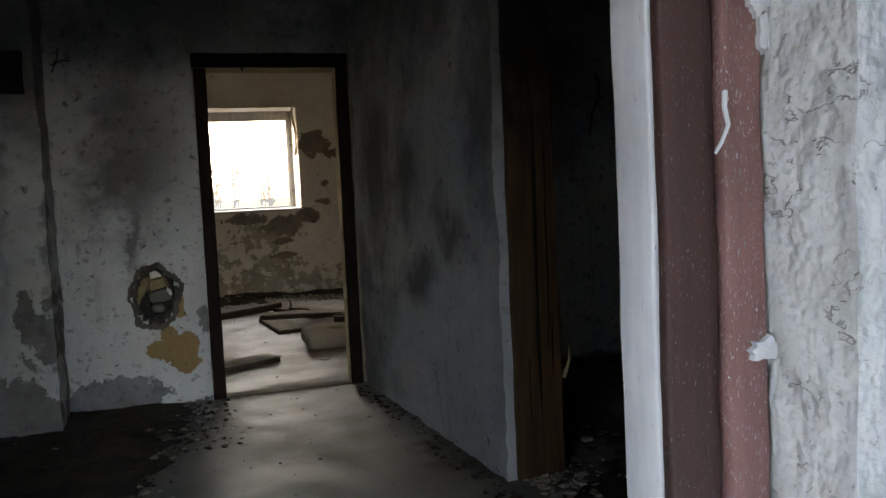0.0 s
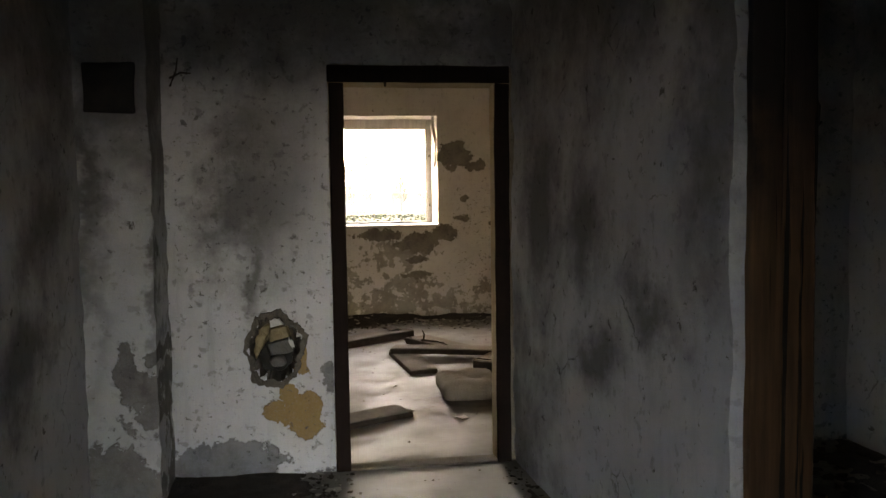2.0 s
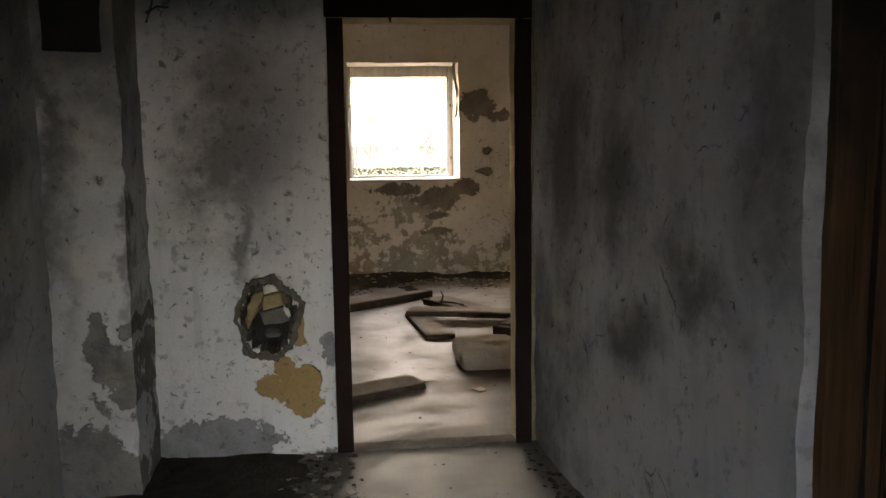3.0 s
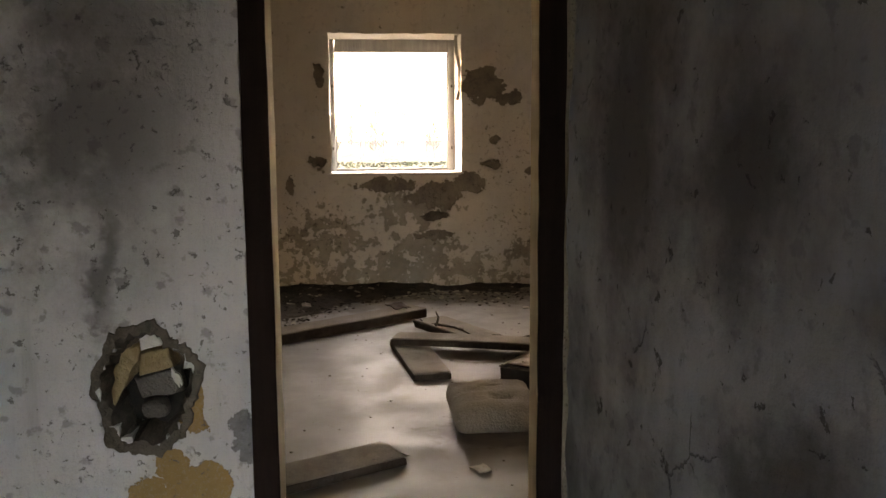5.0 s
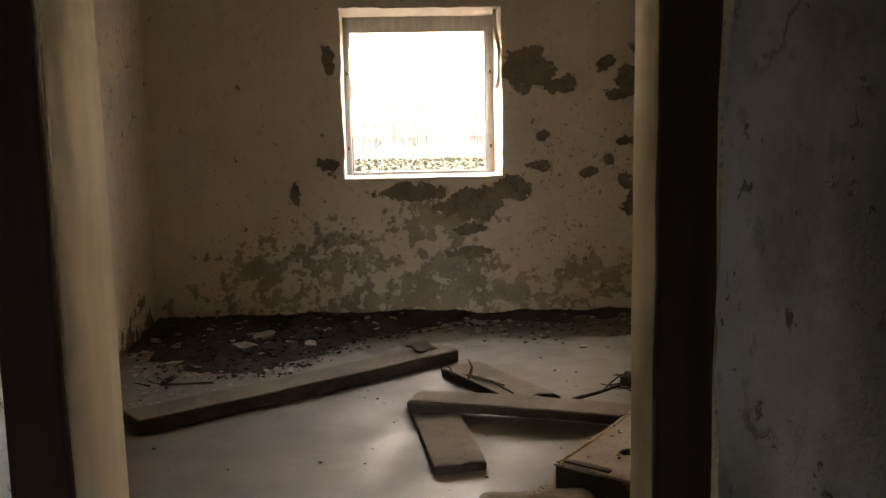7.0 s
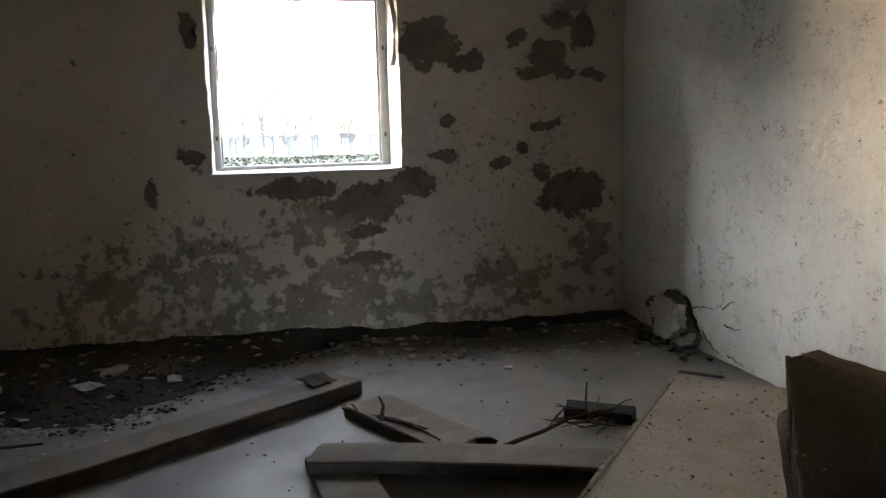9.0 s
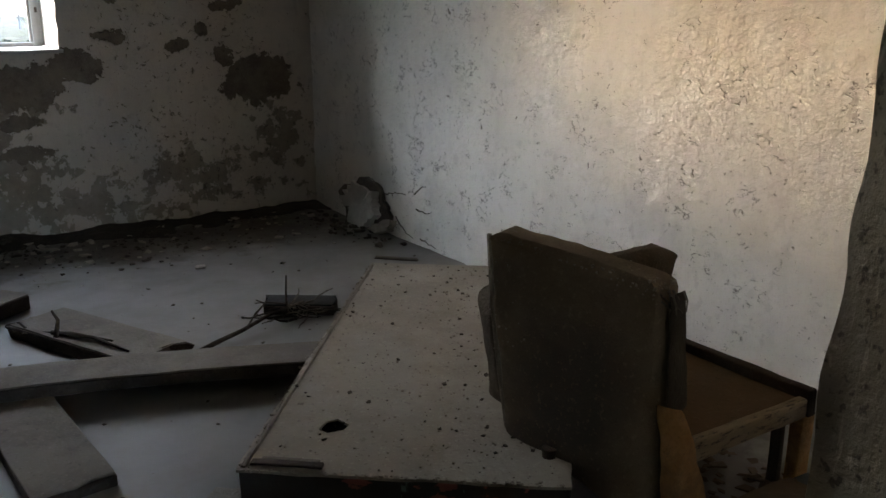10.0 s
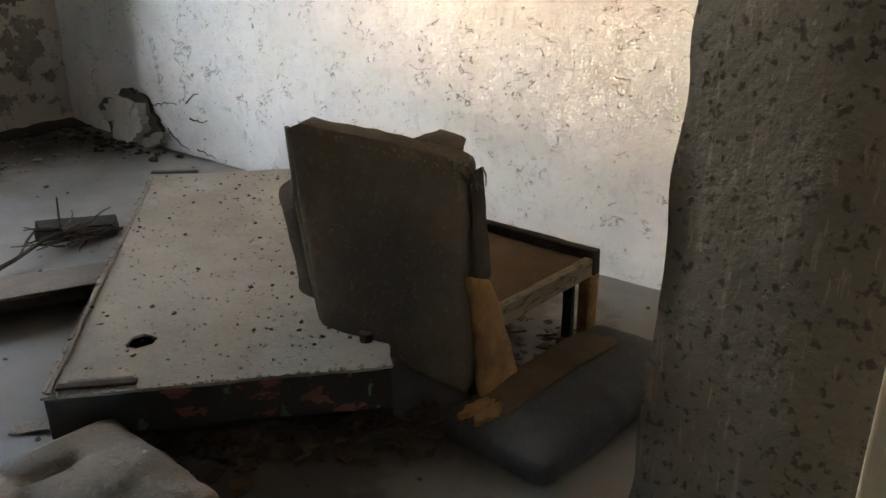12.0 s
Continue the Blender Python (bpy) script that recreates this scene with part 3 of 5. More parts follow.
def quad_slab(tl, tr, br, bl, back, r=0.02, cells=12, puff=0.0, amp=0.0, seed=0.0, corner=0.0):
    """A slab whose front is the quadrangle given, and whose back lies by the vector back behind it; puff: how far its faces swell."""
    bm = block(0, 1, 0, 1, 0, 1, r=0.001, step=1.0 / cells)
    tl, tr, br, bl, back = map(Vector, (tl, tr, br, bl, back))
    w, h, d = (tr - tl).length, (tl - bl).length, back.length
    for v in bm.verts:
        u, t, k = v.co
        eu, et = min(u, 1 - u) * w, min(t, 1 - t) * h
        if corner and eu < corner and et < corner:
            q = math.hypot(corner - eu, corner - et)
            if q > corner:
                eu, et = corner - (corner - eu) * corner / q, corner - (corner - et) * corner / q
                u, t = (eu / w if u < 0.5 else 1 - eu / w), (et / h if t < 0.5 else 1 - et / h)
        eu, et = min(u, 1 - u) * w, min(t, 1 - t) * h
        e = max(0.0, min(1.0, min(eu, et) / max(r, 1e-4)))
        inset = (1 - math.sqrt(1 - (1 - e) ** 2)) * min(r, d * 0.45) / d
        k2 = inset + k * (1 - 2 * inset)
        swell = puff * math.sin(math.pi * u) * math.sin(math.pi * t)
        p = (bl.lerp(br, u)).lerp(tl.lerp(tr, u), t) + back * k2 + back.normalized() * swell * (1 if k > 0.5 else -1)
        if amp:
            p += noise.noise_vector(p * 5 + Vector((seed, 0, 0))) * amp + noise.noise_vector(p * 19 + Vector((0, seed, 0))) * amp * 0.5
        v.co = p
    return bm


def tube(points, r0, r1, sides=6, bm=None):
    """A bent tapering rod through the points."""
    bm = bm or bmesh.new()
    pts = [Vector(p) for p in points]
    rings = []
    for i, p in enumerate(pts):
        d = (pts[min(i + 1, len(pts) - 1)] - pts[max(i - 1, 0)]).normalized()
        a = d.orthogonal().normalized()
        b = d.cross(a)
        r = r0 + (r1 - r0) * i / max(1, len(pts) - 1)
        rings.append([bm.verts.new(p + (a * math.cos(k * math.tau / sides) + b * math.sin(k * math.tau / sides)) * r) for k in range(sides)])
    for q, s in zip(rings, rings[1:]):
        for k in range(sides):
            bm.faces.new([q[k], q[(k + 1) % sides], s[(k + 1) % sides], s[k]])
    bm.faces.new(rings[0][::-1])
    bm.faces.new(rings[-1])
    return bm


def ragged(c, u, v, out, ru, rv, rise, seed=0.0, wild=0.5, count=40, rings=4, rough=0.0):
    """A patch of uneven outline round c, spanned by u and v, standing out by rise along out."""
    c, u, v, out = map(Vector, (c, u, v, out))
    bm = bmesh.new()
    mid, loops = bm.verts.new(c + out * rise), []
    for k in range(1, rings + 2):
        ring = []
        for i in range(count):
            a = i * math.tau / count
            w = 1 + wild * noise.noise(Vector((math.cos(a) * 1.6, math.sin(a) * 1.6, seed))) + wild * 0.4 * noise.noise(Vector((math.cos(a) * 6, math.sin(a) * 6, seed + 4)))
            f = min(k, rings) / rings
            h = (rise + rough * noise.noise(Vector((math.cos(a) * 3 * f, math.sin(a) * 3 * f, seed + 9)))) if k <= rings else -0.012
            ring.append(bm.verts.new(c + u * (ru * w * f * math.cos(a)) + v * (rv * w * f * math.sin(a)) + out * h))
        loops.append(ring)
    for i in range(count):
        bm.faces.new([mid, loops[0][i], loops[0][(i + 1) % count]])
    for q, r in zip(loops, loops[1:]):
        for i in range(count):
            bm.faces.new([q[i], q[(i + 1) % count], r[(i + 1) % count], r[i]])
    return bm


def lump(bm, c, size, rng, flat=0.5):
    """One broken crumb added to a bmesh."""
    pts = []
    turn = Euler((rng.uniform(-0.3, 0.3), rng.uniform(-0.3, 0.3), rng.uniform(0, 6.28))).to_matrix()
    for a in (-1, 1):
        for b in (-1, 1):
            for d in (-1, 1):
                pts.append(turn @ Vector((a * size * rng.uniform(0.3, 1.0), b * size * rng.uniform(0.3, 0.9), d * size * flat * rng.uniform(0.4, 1.0))))
    vs = [bm.verts.new(Vector(c) + p) for p in pts]
    for f in ((0, 1, 3, 2), (4, 6, 7, 5), (0, 4, 5, 1), (2, 3, 7, 6), (0, 2, 6, 4), (1, 5, 7, 3)):
        bm.faces.new([vs[k] for k in f])


def litter(name, count, place, size, material, label, category, seed=1, flat=0.4):
    """Loose crumbs past counting, as one object."""
    rng = random.Random(seed)
    bm = bmesh.new()
    for _ in range(count):
        x, y, z = place(rng)
        s = size[0] + (size[1] - size[0]) * rng.random() ** 3
        lump(bm, (x, y, z + s * flat * 0.4), s, rng, flat)
    return tagged(link(name, bm, material, smooth=20), label, category, kind="stuff")


# ---- the building ----
H = 2.95
floor_bm = block(-0.2, 4.8, 1.4, 12.3, -0.25, 0.0, r=0.002, step=0.5)
tagged(link("floor", floor_bm, FLOOR), "dusty grey cement screed floor with dirt and crumbs", kind="structure")
# unseen ceilings, toned for bounce: dark in front, pale to brighten the window room
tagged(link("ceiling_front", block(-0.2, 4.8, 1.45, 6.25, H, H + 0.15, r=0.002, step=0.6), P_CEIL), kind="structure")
tagged(link("ceiling_back", block(-0.2, 4.8, 6.252, 12.2, H, H + 0.15, r=0.002, step=0.6), P_PALE_CEIL), kind="structure")
wall("wall_entry", 1, 1.54, 1.88, -0.2, 4.8, 0, H, P_ENTRY, [(0.82, 2.066, 0, 2.16)], step=0.06, amp=0.012, chip=0.012)
wall("wall_left_front", 0, -0.1, 0.24, 1.88, 6.11, 0, H, P_SIDE, step=0.08)
HOLE = [(1.085 - 0.141 * f, 1.085 + 0.141 * f, 0.678 - 0.187 * g, 0.678 + 0.187 * g) for f, g in ((0.35, 0.94), (0.6, 0.8), (0.8, 0.6), (0.95, 0.32))]
wall("wall_door", 1, 6.11, 6.4, -0.2, 4.8, 0, H, P_DOOR, [(1.385, 2.402, 0, 2.145), *HOLE], step=0.035, amp=0.002, chip=0.008)
wall("wall_right_front", 0, 4.36, 4.7, 1.88, 6.106, 0, H, P_SIDE, step=0.08, amp=0.012)
wall("wall_right_back", 0, 4.36, 4.7, 6.404, 11.54, 0, H, P_RIGHT, step=0.06, amp=0.012)
wall("wall_left_back", 0, -0.2, 0.11, 6.4, 11.54, 0, H, P_LEFT, step=0.07, amp=0.01)
wall("wall_window", 1, 11.54, 12.14, -0.2, 4.8, 0, H, P_FAR, [(1.565, 2.782, 1.09, 2.362)], step=0.06, amp=0.008, chip=0.01)
wall("pillar", 1, 5.69, 6.106, 0.243, 0.56, 0, H, P_PILLAR, step=0.06, amp=0.005, chip=0.014)
# unseen box added behind the start; its openings limit the entry light
wall("wall_porch_back", 1, -2.6, -2.35, -1.2, 4.8, 0, H, P_BLUE_BOUNCE, [(0.1, 2.4, 0, 2.25)], step=0.25, amp=0.008)
wall("wall_porch_left", 0, -1.2, -0.95, -2.35, 1.54, 0, H, P_BLUE_BOUNCE, [(-1.6, 0.9, 0.5, 2.3)], step=0.25, amp=0.008)
wall("wall_porch_right", 0, 4.5, 4.75, -2.35, 1.54, 0, H, P_BLUE_BOUNCE, step=0.25, amp=0.008)
tagged(link("floor_porch", block(-1.2, 4.8, -2.6, 1.398, -0.25, -0.002, r=0.002, step=0.5), FLOOR), kind="structure")
tagged(link("ceiling_porch", block(-1.2, 4.8, -2.6, 1.448, H, H + 0.15, r=0.002, step=0.6), P_BLUE_BOUNCE), kind="structure")
reveal = wall("trim_reveal", 0, 2.345, 2.4, 6.114, 6.404, 0, 2.14, P_REVEAL, step=0.014, amp=0.0015, chip=0.007)
for v in reveal.data.vertices:
    # the worn arris leans away above knee height
    v.co.x += 0.085 * min(0.45, max(0.0, v.co.z - 0.8)) * min(1.0, max(0.0, (v.co.y - 6.3) / 0.1)) * (v.co.x < 2.37)
SLANT = pose(2.36, 6.108, 0, 0, 0, 3.44)
wall("wall_partition", 0, 0.0, 0.13, -4.23, 0.0, 0, H, P_PART, [(-3.16, -2.17, 0, 2.12)], step=0.06, amp=0.006, chip=0.016, turn=SLANT)


# ---- door and window joinery ----
def door_frame():
    t = thing("door_1", pose(0, 0, 0), "dark brown painted door frame without a door leaf", "door frame")
    tagged(t, kind="structure")
    part("jamb", block(1.388, 1.464, 6.088, 6.112, 0, 2.05, r=0.006, step=0.12, amp=0.004, seed=1), DOOR_WOOD, t)
    # left lining: the light from the window is put into its colour
    part("jamb_lining", block(1.39, 1.464, 6.114, 6.335, 0.0, 2.05, r=0.005, step=0.12, amp=0.003, seed=2), LIT_WOOD, t, "jamb lining coloured pale for the window light on it")
    part("jamb", block(2.262, 2.342, 6.088, 6.112, 0, 2.05, r=0.006, step=0.12, amp=0.004, seed=3), DOOR_WOOD, t)
    part("jamb_lining", block(2.263, 2.343, 6.114, 6.225, 0.0, 2.05, r=0.004, step=0.12, amp=0.003, seed=4), BARE_WOOD, t, "bare yellowish pine lining of the jamb")
    part("head", block(1.38, 2.345, 6.086, 6.112, 2.052, 2.14, r=0.006, step=0.12, amp=0.004, seed=5), DOOR_WOOD, t)
    part("head_lining", block(1.39, 2.34, 6.114, 6.33, 2.052, 2.11, r=0.004, step=0.12, amp=0.003, seed=8), BARE_WOOD, t, "bare pine lining of the door head")
    part("threshold", block(1.39, 2.34, 6.10, 6.20, -0.01, 0.012, r=0.005, step=0.1, amp=0.003, seed=6), BOARD_TOP, t, "worn flat wooden threshold")
    part("nail", tube([(1.68, 6.09, 2.055), (1.682, 6.08, 2.03)], 0.008, 0.005), IRON, t)
    return t


def window_frame():
    t = thing("window_1", pose(0, 0, 0), "unglazed square window with a flaked white wooden frame", "window")
    tagged(t, kind="structure")
    y0, y1 = 12.02, 12.085
    part("stile", block(1.566, 1.612, y0, y1, 1.10, 2.36, r=0.006, step=0.1, amp=0.003, seed=1), WHITE_WOOD, t)
    part("stile", block(2.722, 2.781, y0, y1, 1.10, 2.36, r=0.006, step=0.1, amp=0.003, seed=2), WHITE_WOOD, t)
    part("top_rail", block(1.614, 2.72, y0, y1, 2.238, 2.36, r=0.006, step=0.1, amp=0.003, seed=3), WHITE_WOOD, t)
    part("bottom_rail", block(1.614, 2.72, y0, y1, 1.093, 1.122, r=0.006, step=0.1, amp=0.003, seed=4), WHITE_WOOD, t)
    part("bead", block(1.614, 1.626, y0 + 0.02, y0 + 0.045, 1.124, 2.236, r=0.003, step=0.15), WHITE_WOOD, t)
    part("bead", block(2.706, 2.72, y0 + 0.02, y0 + 0.045, 1.124, 2.236, r=0.003, step=0.15), WHITE_WOOD, t)
    part("sill", block(1.545, 2.80, 11.51, 12.018, 1.072, 1.094, r=0.006, step=0.07, amp=0.004, seed=5), SILL_WOOD, t, "worn white wooden window sill")
    for x in (1.589, 2.752):
        for z in (1.3, 1.9):
            part("hinge_pin", tube([(x, y0 - 0.004, z), (x, y0 - 0.004, z + 0.03)], 0.008, 0.008), IRON, t)
    strip = block(0, 0.03, 0, 0.004, 0, 0.62, r=0.001, step=0.05)
    for v in strip.verts:
        s = v.co.z / 0.62
        v.co += Vector((2.735 + 0.05 * math.sin(s * 5) * (1 - s), 11.6 + 0.05 * math.sin(s * 8), 1.76))
    part("torn_strip", strip, CHUNK, t, "torn strip of sealing cloth hanging beside the window")
    return t


def entry_frame():
    t = thing("door_2", pose(0, 0, 0), "worn outer door frame with oxblood and faded red paint", "door frame")
    tagged(t, kind="structure")
    part("white_jamb", block(1.888, 2.064, 1.752, 1.86, 0, 2.1, r=0.008, step=0.06, amp=0.003, seed=1), JAMB_WHITE, t, "jamb with chipped white paint")
    part("red_jamb", block(1.89, 1.97, 1.722, 1.750, 0, 2.1, r=0.008, step=0.05, amp=0.004, seed=2), RED_WOOD, t, "jamb strip of scratched oxblood paint")
    part("groove", block(1.971, 1.986, 1.735, 1.751, 0, 2.1, r=0.003, step=0.1, amp=0.003, seed=4), RED_WOOD, t)
    part("pink_jamb", block(1.987, 2.062, 1.716, 1.750, 0, 2.1, r=0.01, step=0.05, amp=0.006, seed=3), PINK_WOOD, t, "jamb strip of faded flaking red paint")
    part("jamb", block(0.823, 0.94, 1.73, 1.86, 0, 2.1, r=0.008, step=0.1, amp=0.004, seed=5), RED_WOOD, t)
    part("head", block(0.823, 2.064, 1.73, 1.86, 2.102, 2.158, r=0.008, step=0.1, amp=0.004, seed=6), RED_WOOD, t)
    for k, (x, z, rx, rz) in enumerate(((2.05, 1.5, 0.022, 0.02), (2.052, 0.985, 0.024, 0.016), (2.058, 1.455, 0.01, 0.03))):
        bm = bmesh.new()
        mid = bm.verts.new((x, 1.7, z))
        ring = []
        for i in range(28):
            a = i * math.tau / 28
            w = 1 + 0.55 * noise.noise(Vector((math.cos(a) * 2.5, math.sin(a) * 2.5, k * 5.0)))
            ring.append((bm.verts.new((x + rx * w * math.cos(a), 1.706, z + rz * w * math.sin(a))), bm.verts.new((x + rx * w * math.cos(a) * 1.1, 1.72, z + rz * w * math.sin(a) * 1.1))))
        for p, q in zip(ring, ring[1:] + ring[:1]):
            bm.faces.new([mid, p[0], q[0]])
            bm.faces.new([p[0], p[1], q[1], q[0]])
        part("plaster_splash", bm, JAMB_WHITE, t, "splash of white plaster stuck on the jamb")
    part("paint_curl", tube([(1.99, 1.712, 1.37), (1.983, 1.704, 1.345), (1.986, 1.7, 1.32), (1.975, 1.702, 1.295), (1.968, 1.708, 1.28)], 0.0045, 0.0025, 5), JAMB_WHITE, t, "curl of peeling pale paint")
    return t


def post_frame():
    t = thing("door_3", SLANT.copy(), "brown wooden door post at the end of the partition", "door frame")
    tagged(t, kind="structure")
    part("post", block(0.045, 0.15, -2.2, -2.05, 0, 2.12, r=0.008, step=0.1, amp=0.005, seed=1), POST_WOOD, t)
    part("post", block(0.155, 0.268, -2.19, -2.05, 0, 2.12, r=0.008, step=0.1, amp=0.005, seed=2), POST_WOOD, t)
    part("head", block(0.02, 0.25, -3.15, -2.21, 2.06, 2.118, r=0.008, step=0.1, amp=0.004, seed=3), POST_WOOD, t)
    part("splinter", tube([(0.27, -2.2, 0.42), (0.29, -2.22, 0.5), (0.285, -2.23, 0.56)], 0.009, 0.003), BARE_WOOD, t, "pale splinter sticking out of the post")
    return t


door_frame(), window_frame(), entry_frame(), post_frame()


# ---- front room ----
def wall_niche():
    t = thing("wall_hole", pose(1.085, 6.11, 0.5), "broken hole in the plaster wall with rubble inside", "hole")
    # black back: the shade inside the hole is put into its colour
    part("back", block(-0.15, 0.15, 0.16, 0.2, -0.03, 0.38, r=0.004, step=0.05, amp=0.01), VOID, t, "black back of the hole, its shade painted in")
    rng = random.Random(4)
    bm = bmesh.new()
    rings = []
    for k, (rx, rz, y) in enumerate(((0.156, 0.204, 0.008), (0.148, 0.195, -0.007), (0.125, 0.165, -0.003), (0.112, 0.15, 0.035), (0.106, 0.144, 0.15))):
        ring = []
        for i in range(96):
            a = i * math.tau / 96
            c = Vector((math.cos(a), math.sin(a), 0))
            w = 1.0 + 0.2 * noise.noise(c * 1.8 + Vector((0, 0, 2.2))) + 0.11 * noise.noise(c * 5 + Vector((0, 0, 3.0 + 4 * (k > 1)))) + 0.09 * noise.noise(c * 15 + Vector((0, 0, 4 * (k > 1)))) + rng.uniform(-0.012, 0.012)
            ring.append(bm.verts.new((rx * w * math.cos(a), y + rng.uniform(-0.002, 0.002), 0.178 + rz * w * math.sin(a))))
        rings.append(ring)
    for q, s in zip(rings, rings[1:]):
        for i in range(96):
            bm.faces.new([q[i], q[(i + 1) % 96], s[(i + 1) % 96], s[i]])
    part("plaster_rim", bm, RIM, t, "ragged grey rim of broken plaster")

    def chunk(name, tl, tr, br, bl, deep, material, label, seed, amp=0.012):
        part(name, quad_slab(*[(x, y, z) for x, z, y in (tl, tr, br, bl)], (0, deep, 0), r=0.006, cells=18, amp=amp * 1.8, seed=seed), material, t, label)

    chunk("brick", (-0.095, 0.26, 0.03), (-0.03, 0.325, 0.05), (-0.035, 0.2, 0.035), (-0.085, 0.12, 0.02), 0.09, TAN, "tan crumbling broken brick", 3.0, 0.02)
    chunk("brick", (-0.035, 0.275, 0.05), (0.055, 0.285, 0.05), (0.075, 0.225, 0.035), (-0.03, 0.2, 0.035), 0.09, TAN, "tan broken brick with a flat face", 5.0, 0.006)
    chunk("plaster_lump", (-0.03, 0.322, 0.06), (0.015, 0.325, 0.07), (0.045, 0.29, 0.06), (-0.025, 0.275, 0.05), 0.06, LIME, "pale broken lump of plaster", 6.0, 0.005)
    chunk("brick", (-0.05, 0.195, 0.05), (0.08, 0.215, 0.05), (0.085, 0.15, 0.06), (-0.03, 0.135, 0.06), 0.08, STONE, "dark grey broken brick", 7.0, 0.01)
    chunk("brick", (-0.09, 0.34, 0.1), (0.09, 0.34, 0.1), (0.1, 0.2, 0.12), (-0.1, 0.2, 0.12), 0.04, DARK_BRICK, "dark brown brick at the back", 8.0, 0.015)
    part("stone", block(-0.03, 0.05, 0.03, 0.12, 0.07, 0.125, r=0.025, step=0.012, amp=0.02, seed=7), STONE, t, "grey stone")
    part("mortar_splash", ragged((0.08, 0.03, 0.195), (1, 0, 0.5), (-0.5, 0, 1), (0, -1, 0), 0.008, 0.03, 0.006, 4.0, 0.7, 24), LIME, t, "white splash of mortar")
    return t


wall_niche()


def wire(name, pts, label, r=0.004):
    return tagged(link(name, tube(pts, r, r * 0.6), IRON), label, "wire")


wire("wire", [(0.6, 6.11, 2.03), (0.62, 6.07, 2.06), (0.64, 6.05, 2.1), (0.65, 6.04, 2.16)], "bent rusty wire ends in the wall", 0.006)
wire("wire", [(0.6, 6.11, 2.07), (0.66, 6.06, 2.09), (0.71, 6.05, 2.085)], "bent rusty wire ends in the wall", 0.006)
wire("wire", [(4.11, 6.1, 2.0), (4.11, 6.05, 1.93), (4.1, 6.04, 1.83), (4.05, 6.05, 1.72), (4.03, 6.06, 1.58)], "hanging black wire on the wall", 0.014)
wire("wire", [(4.06, 6.105, 1.83), (4.1, 6.04, 1.82), (4.13, 6.05, 1.84)], "hanging black wire on the wall", 0.012)
vent = thing("flue_opening", pose(0.395, 5.69, 1.97), "square flue opening in the pillar, its dark inside painted on a plate", "flue")
# flat black plate painted in for the dark of the opening
part("soot_plate", block(-0.115, 0.115, -0.005, 0.02, -0.115, 0.115, r=0.01, step=0.015, amp=0.006), VOID, vent)


def corner_dirt(rng):
    while True:
        x, y = rng.uniform(0.25, 1.5), rng.uniform(3.2, 6.08)
        if x < 0.95 + 0.35 * (y > 5) + 0.25 * rng.random() and rng.random() < 0.3 + 0.7 * (y > 4.6):
            return x, y, 0.0


def side_dirt(rng):
    while True:
        x, y = rng.uniform(2.5, 4.3), rng.uniform(2.6, 6.05)
        if x > 2.56 + (6.1 - y) * 0.06:
            return x, y, 0.0


def heap(name, x0, x1, y0, y1, height, material, label, step=0.035):
    """Loose soil lying on the floor."""
    bm, made = bmesh.new(), {}
    nx, ny = int((x1 - x0) / step), int((y1 - y0) / step)
    for i in range(nx + 1):
        for j in range(ny + 1):
            x, y = x0 + (x1 - x0) * i / nx, y0 + (y1 - y0) * j / ny
            made[i, j] = bm.verts.new((x, y, height(x, y)))
    for i in range(nx):
        for j in range(ny):
            q = [made[i, j], made[i + 1, j], made[i + 1, j + 1], made[i, j + 1]]
            if max(v.co.z for v in q) > -0.004:
                bm.faces.new(q)
    bmesh.ops.delete(bm, geom=[v for v in bm.verts if not v.link_faces], context="VERTS")
    return tagged(link(name, bm, material, smooth=60), label, "soil", kind="stuff")


def front_heap(x, y):
    edge = min(1.25 - x + 0.1 * (y > 5.6), (y - 4.2) * 0.6, 0.35)
    return edge * 0.09 - 0.012 + 0.02 * noise.noise((x * 5, y * 5, 0.3)) + 0.012 * noise.noise((x * 17, y * 17, 2.0))


heap("soil_heap", 0.24, 1.45, 4.1, 6.11, front_heap, SOIL, "dark soil and rubbish along the smoked wall")
heap("soil_heap", 2.62, 4.36, 3.2, 6.11, lambda x, y: -0.006 + 0.022 * noise.noise((x * 3, y * 3, 5.3)) + 0.012 * noise.noise((x * 15, y * 15, 2.0)), SOIL, "dark soil covering the floor of the side room")
litter("dirt_crumbs", 1500, corner_dirt, (0.003, 0.02), CRUMB, "dark crumbs of dirt on the floor by the wall", "dirt", 2)
litter("plaster_crumbs", 600, corner_dirt, (0.004, 0.03), CHUNK, "pale plaster crumbs on the dirty floor", "rubble", 3, 0.25)
litter("rubble", 900, side_dirt, (0.005, 0.035), CRUMB, "dark rubble on the side room floor", "rubble", 4)
litter("rubble", 240, lambda r: (2.56 + abs(r.gauss(0, 0.16)), 3.95 + r.gauss(0, 0.25), 0.0), (0.006, 0.035), CHUNK, "pale rubble by the wooden door post", "rubble", 5, 0.4)
litter("plaster_crumbs", 240, lambda r: (2.34 - abs(r.gauss(0, 0.06)) + 0.06 * (6.1 - (yy := r.uniform(3.7, 6.0))), yy, 0.0), (0.004, 0.02), CRUMB, "crumbs fallen along the partition wall", "rubble", 6)
litter("floor_crumbs", 200, lambda r: (r.uniform(0.8, 2.4), r.uniform(2.2, 6.0), 0.0), (0.003, 0.013), CRUMB, "scattered crumbs on the screed floor", "dirt", 7, 0.3)


